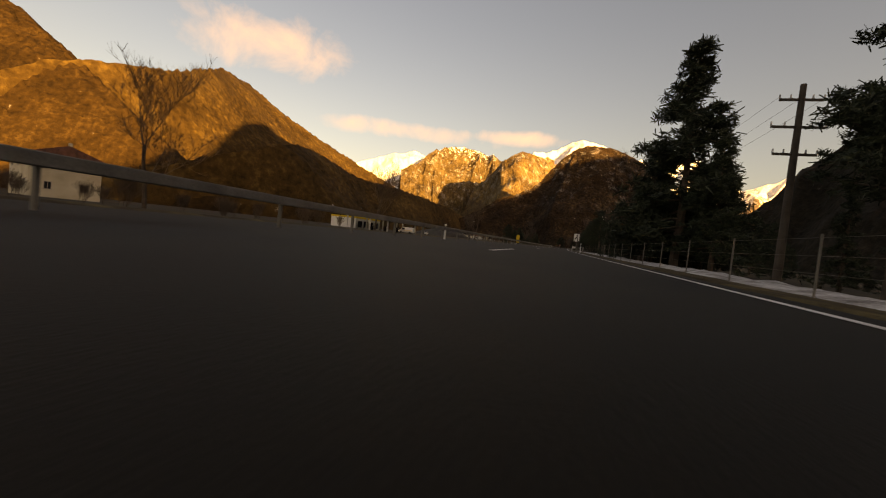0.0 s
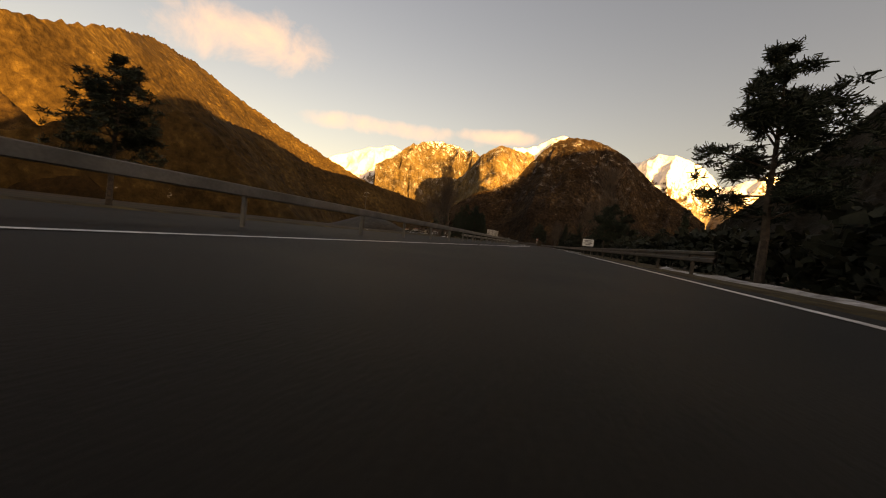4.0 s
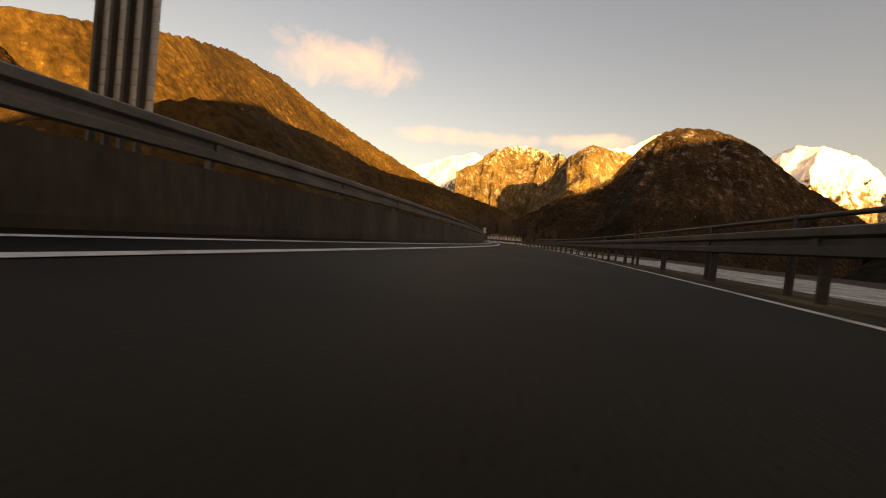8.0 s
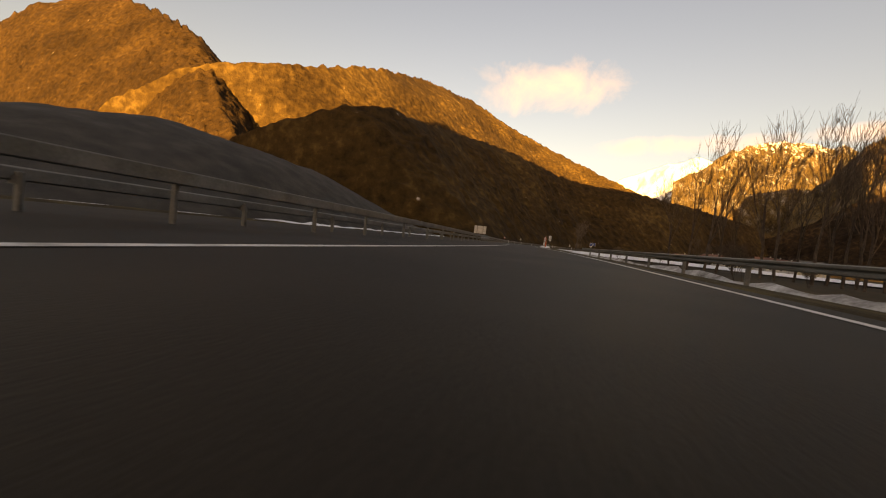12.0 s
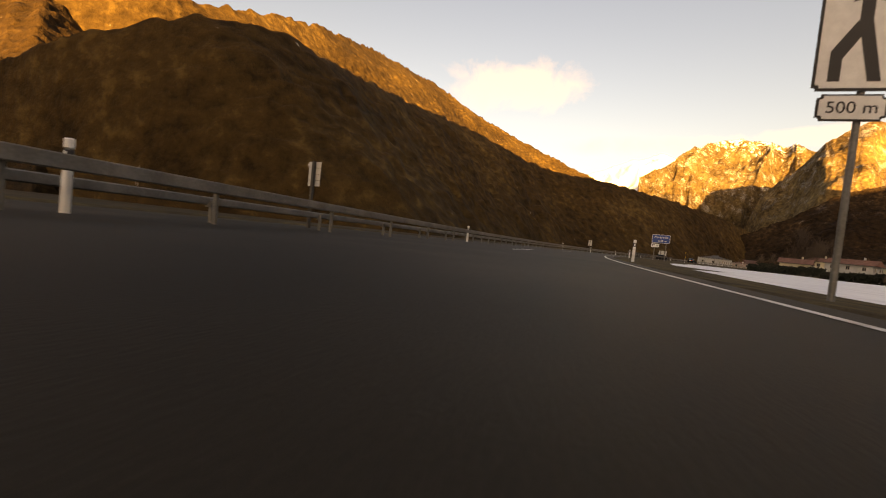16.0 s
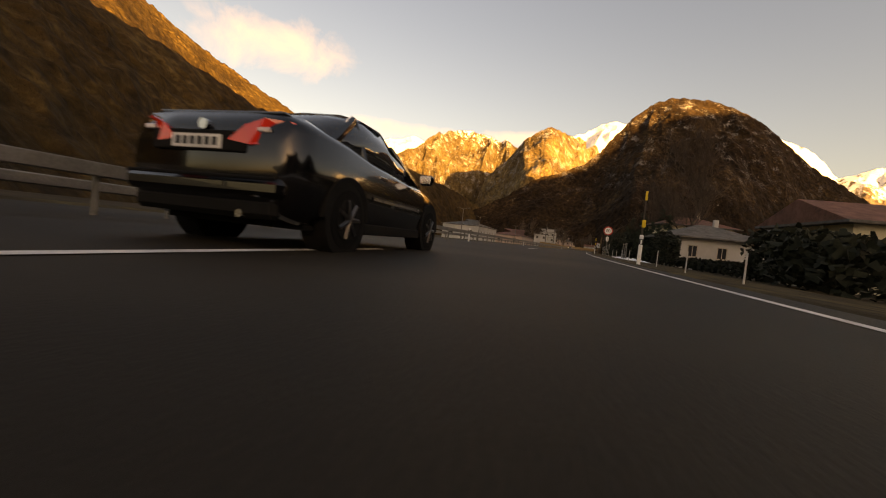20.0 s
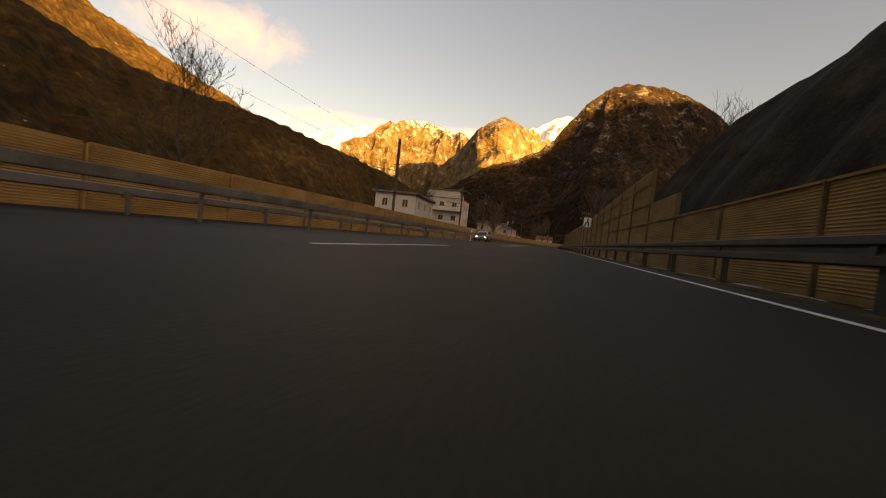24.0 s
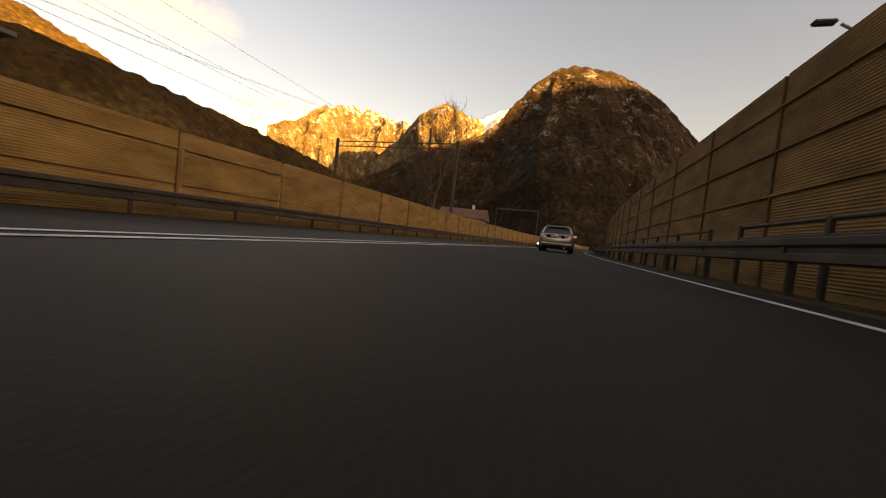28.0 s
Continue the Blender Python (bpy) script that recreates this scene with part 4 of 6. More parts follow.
# beyond the far lanes
for k, (s, u, h) in enumerate([(15.4, -21, 5.6), (48, -24, 9), (5, -26, 10), (118, -26, 9), (128, -30, 9), (220.5, -17, 9), (224, -19, 10), (234, -22, 8), (240, -25, 8), (395, -26, 5), (404, -27, 5.5), (412, -25, 5), (384, -24, 5),
                               (1115.6, -14, 14.5), (1128, -22, 11), (1049, -18, 9.5), (1053, -20, 10.4), (1057.5, -20, 9.4), (1051, -24, 10), (1010, -30, 11), (930, -26, 9), (945, -24, 8), (1031, -27, 11)]):
    plant(BARES, s, u, h, 10, k, rnd.uniform(0, 360))
for k, (s, u, h) in enumerate([(162, -23, 9), (170, -24, 10.5), (251, -25, 10), (258, -22, 9), (262, -20, 9), (266, -22, 9), (262, -26, 10)]):
    plant(PINES if k % 3 else FIRS, s, u, h, 14, k, rnd.uniform(0, 360), -0.3)
for k, (s, u, h) in enumerate([(250.0, -15.6, 13.7), (247.8, -18.9, 9.9), (251.8, -14.8, 8.0), (253.9, -16.0, 11.0), (255.8, -14.8, 8.6), (259.0, -15.2, 9.5), (260.6, -16.0, 12.8), (263.0, -14.8, 9.1), (266.2, -15.6, 11.7), (269.4, -15.2, 9.5), (272.6, -15.6, 10.1), (275.8, -15.6, 8.6), (278.2, -16.4, 9.1), (257.4, -18.9, 11.5), (267.8, -19.7, 12.3), (275.8, -18.0, 11.5)]):
    plant(FIRS if k % 2 else PINES, s, u, h * (1.0 if k % 2 else 0.74), 14, k, rnd.uniform(0, 360), -0.3)
for k in range(26):
    plant(SHRUBS, rnd.uniform(-10, 60), rnd.uniform(-60, -26), rnd.uniform(4, 7), 6, k, rnd.uniform(0, 360), -0.6)
for k in range(16):
    plant(SHRUBS, rnd.uniform(360, 440), rnd.uniform(-34, -22), rnd.uniform(4, 8), 6, k, rnd.uniform(0, 360), -0.6)


# --- signs and posts ---
def lettering(text, size, mat, parent, at, turn=None, name="lettering", align="CENTER"):
    cu = bpy.data.curves.new(name, "FONT")
    cu.body, cu.size, cu.align_x, cu.align_y, cu.extrude = text, size, align, "CENTER", 0.002
    tmp = new("tmp", cu)
    me = bpy.data.meshes.new_from_object(tmp)
    bpy.data.objects.remove(tmp)
    bpy.data.curves.remove(cu)
    me.materials.clear()
    me.materials.append(mat)
    ob = shared(name, me, parent, Matrix.Translation(at) @ (turn or Matrix.Rotation(radians(90), 4, "X")))
    return ob


def plate_bm(w, h, z, y=0.0, thick=0.03, x=0.0, round_=0.05):
    bm = box_bm((w, thick, h), (x, y, z))
    edges = [e for e in bm.edges if abs(e.verts[0].co.y - e.verts[1].co.y) > thick * 0.5]
    if round_:
        bmesh.ops.bevel(bm, geom=edges, offset=round_, segments=3, affect="EDGES")
    return bm


def disc_bm(r, z, y, thick=0.02, sides=28):
    return tube_bm((0, y - thick / 2, z), (0, y + thick / 2, z), r, r, sides)


def poly_bm(points, y, thick=0.006):
    bm = bmesh.new()
    vs = [bm.verts.new((x, y, z)) for x, z in points]
    fc = bm.faces.new(vs)
    ext = bmesh.ops.extrude_face_region(bm, geom=[fc])
    bmesh.ops.translate(bm, verts=[e for e in ext["geom"] if isinstance(e, bmesh.types.BMVert)], vec=(0, thick, 0))
    bmesh.ops.recalc_face_normals(bm, faces=bm.faces)
    return bm


def speed_sign(s, u, z=2.4, digits="80"):
    th = thing("speed_sign", at_road(s, u, 0), "round speed limit sign with red ring on a steel post", "road sign", "round signs")
    part("pole", tube_bm((0, 0.05, -0.4), (0, 0.05, z + 0.4), 0.035), STEEL, th)
    part("ring", disc_bm(0.38, z, 0), SIGNRED, th, "red ring")
    part("face", disc_bm(0.29, z, -0.012), SIGNWHITE, th, "white face")
    lettering(digits, 0.36, SIGNBLACK, th, (0, -0.026, z))
    part("plate", plate_bm(0.2, 0.42, z - 0.72, 0, 0.02), SIGNWHITE, th, "small white plate with an arrow")
    part("arrow", box_bm((0.035, 0.01, 0.28), (0, -0.014, z - 0.72)), SIGNBLACK, th)
    return th


def overtaking_sign(s, u, z, r=0.45):
    th = thing("overtaking_sign", at_road(s, u, 0), "round no-overtaking sign with red ring on a steel post", "road sign", "round signs")
    part("pole", tube_bm((0, 0.05, -0.4), (0, 0.05, z + 0.3), 0.035), STEEL, th)
    part("ring", disc_bm(r, z, 0), SIGNRED, th, "red ring")
    part("face", disc_bm(r * 0.78, z, -0.012), SIGNWHITE, th, "white face")
    for x, mt in ((-0.16, SIGNRED), (0.16, SIGNBLACK)):
        bm = box_bm((0.24, 0.008, 0.09), (x, -0.026, z - 0.04))
        box_bm((0.15, 0.008, 0.08), (x, -0.026, z + 0.04), 0, bm)
        part("car_symbol", bm, mt, th)
    return th


def merge_sign(s, u, z, w, h, text=""):
    th = thing("lane_merge_sign", at_road(s, u, 0), "white lane merge sign with black arrows on a steel pole", "road sign", "lane merge signs")
    part("pole", tube_bm((0.12, 0.05, -0.4), (0.12, 0.05, z + h / 2), 0.045), STEEL, th)
    part("border", plate_bm(w, h, z, 0, 0.03), SIGNBLACK, th)
    part("face", plate_bm(w * 0.94, h * 0.955, z, -0.006, 0.03), SIGNWHITE, th, "white face")
    k = w / 0.9
    y = -0.028
    part("arrow", poly_bm([(0.12 * k, z - 0.42 * h), (0.26 * k, z - 0.42 * h), (0.1 * k, z + 0.12 * h), (0.1 * k, z + 0.3 * h), (0.2 * k, z + 0.28 * h), (0.02 * k, z + 0.43 * h), (-0.14 * k, z + 0.28 * h), (-0.04 * k, z + 0.3 * h), (-0.04 * k, z + 0.1 * h)], y), SIGNBLACK, th, "black arrow")
    part("arrow", poly_bm([(-0.3 * k, z - 0.42 * h), (-0.17 * k, z - 0.42 * h), (-0.17 * k, z - 0.22 * h), (0.02 * k, z + 0.0 * h), (-0.05 * k, z + 0.12 * h), (-0.3 * k, z - 0.15 * h)], y), SIGNBLACK, th, "black lane stub")
    if text:
        zz = z - h / 2 - 0.24
        part("border", plate_bm(w * 0.82, 0.38, zz, 0, 0.03), SIGNBLACK, th)
        part("plate", plate_bm(w * 0.77, 0.33, zz, -0.006, 0.03), SIGNWHITE, th, "white distance plate")
        lettering(text, 0.24, SIGNBLACK, th, (0, -0.026, zz - 0.01))
    return th


def panel_back(s, u, z, w, h, posts, label="large road sign seen from behind, grey metal slats", turn=0):
    """The back of a large board for the far lanes: slats on stiffening posts."""
    th = thing("sign_board", at_road(s, u, 0, turn), label, "road sign", "sign boards for the far lanes")
    n = max(4, int(h / 0.28))
    for k in range(n):
        part("slat", box_bm((w, 0.03, h / n * 0.93), (0, 0, z - h / 2 + (k + 0.5) * h / n)), SIGNBACK, th)
    for k in range(posts):
        x = (k + 0.5) / posts * w - w / 2
        part("post", box_bm((0.1, 0.12, z + h / 2 + 0.5), (x, -0.08, (z + h / 2 - 0.5) / 2), 0.01), DARKSTEEL, th)
    return th


def delineator(s, u, tall=1.05, yellow=False, group="delineator posts on the verge"):
    th = thing("delineator_post", at_road(s, u, 0), "white plastic delineator post with black band" if not yellow else "tall white and yellow delineator post", "delineator", group)
    bm = bmesh.new()
    box_bm((0.13, 0.09, 0.72 + 0.3), (0, 0, 0.21), 0.02, bm)
    part("post", bm, POSTWHITE, th)
    part("band", box_bm((0.132, 0.092, 0.2), (0, 0, 0.82), 0.02), SIGNBLACK, th, "black band")
    part("reflector", box_bm((0.05, 0.01, 0.14), (0, -0.05, 0.82)), SIGNWHITE, th)
    part("cap", box_bm((0.13, 0.09, 0.16), (0, 0, 1.0), 0.02), POSTWHITE, th)
    if yellow:
        part("pole", tube_bm((0, 0.02, 0.9), (0, 0.02, tall), 0.03), WOODPOLE, th)
        part("marker", box_bm((0.08, 0.04, 0.34), (0, 0, tall - 0.2), 0.01), SIGNYELLOW, th, "yellow snow marker")
        part("marker", box_bm((0.12, 0.06, 0.28), (0.02, 0, 1.5), 0.01), SIGNYELLOW, th, "yellow snow marker")
    return th


for s in (50, 98, 637.5, 677):
    delineator(s, 3.0)
delineator(746, 2.95, 2.9, True)
delineator(786, 2.95, 2.75, True)
delineator(836, 2.95, 2.4, True)
for s in (26, 222, 258, 584.8, 603, 619.8, 641, 680, 700, 720, 741, 768, 800, 830, 905, 962):
    delineator(s, float(MED(s)) - 0.55, group="delineator posts on the median")
merge_sign(75.5, 3.2, 2.5, 1.0, 1.4)
merge_sign(623, 3.75, 3.75, 0.98, 1.6, "500 m")
merge_sign(902, 3.9, 2.3, 0.9, 1.3)
merge_sign(965, 3.5, 3.1, 0.75, 1.0)
overtaking_sign(126.5, 4.2, 3.1, 0.5)
overtaking_sign(917, 3.5, 3.2, 0.36)
speed_sign(287, 3.3, 2.2)
speed_sign(806.5, 3.3, 2.2)
th = thing("lane_sign", at_road(428, 4.5, 0), "white lane sign with two black arrows on a steel pole", "road sign")
part("pole", tube_bm((0, 0.05, -0.4), (0, 0.05, 3.9), 0.045), STEEL, th)
part("border", plate_bm(0.88, 1.7, 3.1, 0, 0.03), SIGNBLACK, th)
part("face", plate_bm(0.82, 1.64, 3.1, -0.006, 0.03), SIGNWHITE, th, "white face")
for x in (-0.18, 0.18):
    part("arrow", poly_bm([(x - 0.05, 2.45), (x + 0.05, 2.45), (x + 0.05, 3.4), (x + 0.12, 3.4), (x, 3.7), (x - 0.12, 3.4), (x - 0.05, 3.4)], -0.028), SIGNBLACK, th, "black arrow")
panel_back(291, -12.2, 3.0, 2.6, 2.0, 2)
panel_back(314, -8.6, 3.2, 1.7, 2.4, 4)
panel_back(572, -14, 3.0, 3.4, 2.2, 2)
panel_back(628, -9, 2.0, 0.5, 0.9, 1)
panel_back(707, -9.3, 2.1, 0.75, 1.2, 1)
panel_back(774, -12.2, 2.2, 2.6, 2.0, 2)
panel_back(451, 4.7, 2.2, 0.7, 0.9, 1, "small dark sign board on a post by the rail")
panel_back(84.2, 4.9, 0.55, 0.22, 0.8, 1, "narrow white kilometre board on a post")

# white board at the verge far ahead of the first stretch
for s, u in ((205, 5.0),):
    th = thing("notice_board", at_road(s, u, 0), "white notice board on two posts", "road sign")
    part("panel", plate_bm(1.3, 0.85, 1.3, 0, 0.04), SIGNWHITE, th)
    for x in (-0.45, 0.45):
        part("post", tube_bm((x, 0.05, -0.4), (x, 0.05, 1.9), 0.04), STEEL, th)
    for k in range(4):
        part("text_bar", box_bm((0.9 - 0.15 * (k % 2), 0.01, 0.06), (0, -0.024, 1.55 - 0.16 * k)), SIGNBLACK, th)

# direction board for the next exit
th = thing("exit_board", at_road(706.3, 4.6, 1.15), "blue exit board with white lettering on two posts", "road sign")
part("border", plate_bm(3.2, 1.7, 3.1, 0, 0.04, 0, 0.1), SIGNWHITE, th)
part("face", plate_bm(3.08, 1.58, 3.1, -0.008, 0.04, 0, 0.09), SIGNBLUE, th, "blue face")
lettering("Roveredo", 0.6, SIGNWHITE, th, (0, -0.034, 3.42))
lettering("1500 m", 0.5, SIGNWHITE, th, (0.25, -0.034, 2.7))
for x in (-1.0, 1.0):
    part("post", box_bm((0.14, 0.14, 5.8), (x, 0.1, 1.0), 0.01), STEEL, th)
part("border", plate_bm(1.5, 0.78, 1.72, 0, 0.04, -0.9), SIGNBLACK, th)
part("plate", plate_bm(1.42, 0.7, 1.72, -0.008, 0.04, -0.9), SIGNWHITE, th, "white exit number plate")
lettering("38", 0.5, SIGNBLACK, th, (-0.58, -0.034, 1.7))
part("arrow", poly_bm([(-1.45, 1.48), (-1.33, 1.48), (-1.33, 1.68), (-1.1, 1.78), (-1.1, 1.68), (-0.95, 1.88), (-1.15, 1.98), (-1.13, 1.9), (-1.35, 1.82), (-1.33, 1.98), (-1.45, 1.98)], -0.034), SIGNBLACK, th)

# warning triangle with plate
for s, u, z, k in ((607, 3.5, 3.2, 1.0), (592.4, -9.0, 1.75, 0.6)):
    th = thing("warning_sign", at_road(s, u, 0), "triangular warning sign with red border on a post", "road sign", "warning signs")
    part("pole", tube_bm((0, 0.05, -0.4), (0, 0.05, z + 0.4 * k), 0.035), STEEL, th)
    part("border", poly_bm([(-0.62 * k, z - 0.45 * k), (0.62 * k, z - 0.45 * k), (0, z + 0.6 * k)], 0.0, 0.02), SIGNRED, th, "red border")
    part("face", poly_bm([(-0.42 * k, z - 0.34 * k), (0.42 * k, z - 0.34 * k), (0, z + 0.38 * k)], -0.012, 0.006), SIGNWHITE, th, "white face")
    part("symbol", box_bm((0.3 * k, 0.006, 0.16 * k), (0, -0.016, z - 0.18 * k)), SIGNBLACK, th)
    if k == 1:
        part("plate", plate_bm(0.7, 0.6, z - 0.85, 0, 0.02), SIGNWHITE, th, "white plate")
        part("symbol", disc_bm(0.2, z - 0.85, -0.014, 0.01, 8), SIGNBLACK, th)
th = thing("lane_merge_sign", at_road(611, 3.0, 0), "small white sign with black arrow on a post", "road sign", "lane merge signs")
part("pole", tube_bm((0, 0.05, -0.3), (0, 0.05, 1.6), 0.03), STEEL, th)
part("face", plate_bm(0.55, 1.15, 1.15, 0, 0.02), SIGNWHITE, th, "white face")
part("arrow", box_bm((0.1, 0.01, 0.6), (0, -0.014, 1.15)), SIGNBLACK, th)

# emergency call pillar and its railing
th = thing("emergency_pillar", at_road(588.6, 4.6, -0.2), "orange emergency call pillar with white letters", "emergency phone")
part("pillar", box_bm((0.3, 0.24, 2.2), (0, 0, 1.1), 0.04), ORANGE, th)
for k, c in enumerate("SOS"):
    lettering(c, 0.28, SIGNWHITE, th, (0, -0.125, 1.96 - 0.26 * k))
th = thing("tube_railing", at_road(588.2, 5.15, -0.2), "bent white steel tube railing beside the pillar", "railing")
for x in (-0.32, 0.32):
    part("upright", tube_bm((x, 0, -0.2), (x, 0, 1.05), 0.03), POSTWHITE, th)
for z in (0.55, 1.05):
    part("crossbar", tube_bm((-0.32, 0, z), (0.32, 0, z), 0.03), POSTWHITE, th)

# thin fence posts along the first stretch, and before the firs
for a, b2, u, gap, h in ((-12, 150, 4.6, 3.4, 1.02), (826, 866, 4.6, 4.2, 1.5), (776, 815, 4.2, 4.4, 0.62)):
    th = thing("wire_fence", at_road(a, u, 0), "slim galvanised fence posts with thin wires", "fence", "wire fences")
    inv = th.matrix_basis.inverted()
    bm = tube_bm((0, 0, -0.4), (0, 0, h), 0.02, None, 6)
    me = bpy.data.meshes.new("post")
    bm.to_mesh(me)
    bm.free()
    me.materials.append(SIGNBACK if a > 100 else STEEL)
    q = a
    while q < b2:
        shared("post", me, th, inv @ at_road(q, u, 0))
        q += gap
    if h > 1:
        for z in (0.3, 0.62, 0.95):
            ss = np.arange(a, b2, 2.6)
            vv = np.concatenate([road_np(ss, u + 0 * ss, z), road_np(ss, u + 0 * ss, z + 0.006)])
            m = len(ss)
            ob = new("wire", mesh_of("wire", vv, [(i, i + 1, m + i + 1, m + i) for i in range(m - 1)], SIGNBACK if a > 100 else STEEL))
            ob.parent = th
            ob.matrix_parent_inverse = inv

# mesh gate of grey tubes
th = thing("tube_gate", at_road(820.4, 6.0, -0.2, 90), "grey steel tube gate frame with diagonal braces", "gate")
for x in (-2.3, -0.6, 2.0):
    part("post", tube_bm((x, 0, -0.4), (x, 0, 1.85), 0.05), STEEL, th)
for z in (0.5, 1.75):
    part("crossbar", tube_bm((-2.3, 0, z), (2.0, 0, z), 0.03), STEEL, th)
for x0, x1 in ((-2.3, -3.3), (2.0, 1.2), (-0.6, 0.2)):
    part("brace", tube_bm((x0, 0, 1.5), (x1, 0, -0.2), 0.035), STEEL, th)


# --- poles and wires ---
def power_pole(s, u, h, arms=3, turn=0, mat=WOODPOLE):
    th = thing("power_pole", at_road(s, u, -0.3, turn), "dark wooden power pole with cross arms and insulators", "power pole", "power poles")
    part("pole", tube_bm((0, 0, -0.6), (0, 0, h), 0.19, 0.12, 10), mat, th)
    for k in range(arms):
        z = h - 0.7 - 1.25 * k
        w = 1.05 if k % 2 else 0.85
        arm = part("cross_arm", box_bm((2 * w, 0.1, 0.1), (0, 0, z)), mat, th)
        for x in (-w, -w * 0.5, w * 0.5, w):
            part("insulator", tube_bm((x, 0, z + 0.05), (x, 0, z + 0.24), 0.045, 0.03, 6), POSTWHITE, arm)
    return th


power_pole(21.5, 10.2, 9.2)
power_pole(80, 8.6, 9.2)
power_pole(92, 9.2, 8.4)
power_pole(300, -60, 14, 2)
power_pole(1016, 8.0, 9.5, 2)


def catenary_pole(s, u, h, reach=4.0, lean=0):
    th = thing("catenary_pole", at_road(s, u, -0.2), "dark steel railway catenary pole with bracket arm", "catenary pole", "railway catenary poles")
    part("pole", box_bm((0.24, 0.24, h + 0.6), (0, 0, h / 2 - 0.3), 0.02), DARKSTEEL, th)
    part("bracket", tube_bm((0, 0, h - 3.3), (-reach * 0.75, 0, h - 3.0), 0.045, 0.035), DARKSTEEL, th)
    part("bracket", tube_bm((0, 0, h - 4.4), (-reach * 0.5, 0, h - 3.1), 0.035, 0.03), DARKSTEEL, th)
    part("insulator", tube_bm((0.3, 0, h - 2.6), (0.3, 0, h - 2.1), 0.06, 0.06, 8), POSTWHITE, th)
    part("stub", tube_bm((-0.35, 0, h - 2.65), (0.35, 0, h - 2.65), 0.04), DARKSTEEL, th)
    return th


for s, h in ((930, 10), (962, 10), (995.6, 10), (1021.5, 12), (1067, 10.4)):
    catenary_pole(s, -16.2, h)


def cable(s0, u0, z0, s1, u1, z1, sag, label="thin black overhead power cable", r=0.008):
    a, b2 = road(s0, u0, z0), road(s1, u1, z1)
    pts = [a.lerp(b2, k / 12) - Vector((0, 0, sag * 4 * (k / 12) * (1 - k / 12))) for k in range(13)]
    side = (b2 - a).cross(Vector((0, 0, 1))).normalized()
    vv = [p + side * (r * c) + Vector((0, 0, r * d)) for p in pts for c, d in ((1, 0), (0, 1), (-1, 0), (0, -1))]
    ff = [(4 * i + j, 4 * i + (j + 1) % 4, 4 * i + 4 + (j + 1) % 4, 4 * i + 4 + j) for i in range(len(pts) - 1) for j in range(4)]
    ob = new("overhead_cable", mesh_of("overhead_cable", vv, ff, WIRE))
    return tagged(ob, label, "cable", "overhead cables")


for k, s in enumerate((930, 962, 995.6, 1021.5, 1067)):
    nxt = (962, 995.6, 1021.5, 1067, 1113)[k]
    cable(s, -19, 6.9, nxt, -19, 6.9, 0.15)
    cable(s, -19, 8.2, nxt, -19, 8.2, 0.5)
    cable(s, -15.9, 8.4, nxt, -15.9, 8.4, 0.4)
for x in (-0.9, 0, 0.9):
    cable(21.5, 10.2 + x, 8.3, 80, 8.6 + x, 8.3, 0.7)
cable(1090, -30, 11, 1150, -8, 13, 1.0)
cable(1090, -33, 12, 1150, -11, 14, 1.0)
cable(1060, -26, 11.5, 1125, -24, 10.5, 0.7)

# railway portal over the track beyond the barrier
th = thing("railway_portal", at_road(1113, -17.3, 0), "steel lattice railway portal", "portal")
for x in (-6.7, 6.7):
    part("post", box_bm((0.26, 0.26, 9.6), (x, 0, 4.5), 0.02), DARKSTEEL, th)
for z in (8.5, 9.0):
    part("chord", box_bm((13.4, 0.09, 0.09), (0, 0, z)), DARKSTEEL, th)
for k in range(22):
    x = -6.4 + k * 0.61
    part("lattice", tube_bm((x, 0, 8.5 + 0.5 * (k % 2)), (x + 0.61, 0, 9.0 - 0.5 * (k % 2)), 0.025, None, 5), DARKSTEEL, th)
part("stub", box_bm((0.16, 0.16, 1.6), (3.8, 0, 9.7)), DARKSTEEL, th)
th = thing("railway_portal", at_road(1168, -16, 0), "far steel railway portal", "portal")
for x in (-5, 5):
    part("post", box_bm((0.24, 0.24, 8.6), (x, 0, 4.0), 0.02), DARKSTEEL, th)
part("chord", box_bm((10, 0.1, 0.35), (0, 0, 8.1)), DARKSTEEL, th)


def street_lamp(s, u, h, label="grey steel street lamp with two flat heads", reach=0.9, double=True):
    th = thing("street_lamp", at_road(s, u, 0), label, "street lamp", "street lamps")
    part("pole", tube_bm((0, 0, -0.4), (0, 0, h), 0.08, 0.045), STEEL, th)
    for d in ((-1, 1) if double else (-1,)):
        arm = part("arm", tube_bm((0, 0, h - 0.05), (d * reach * 0.5, 0, h + 0.1), 0.03), STEEL, th)
        part("head", box_bm((0.42, 0.2, 0.1), (d * (reach * 0.5 + 0.28), 0, h + 0.14), 0.04), DARKSTEEL, arm)
    return th


for s in (1062, 1087.8, 1114, 1140):
    street_lamp(s, 5.3, 5.3, reach=0.5)
for s, u in ((822, -15), (838, -17), (862, -15), (1030, -25)):
    street_lamp(s, u, 4.3 if s < 1000 else 6, "slim street lamp beyond the far lanes")

for dull in (TRIM, RUBBER):
    dull.node_tree.nodes["Principled BSDF"].inputs["Specular IOR Level"].default_value = 0.1


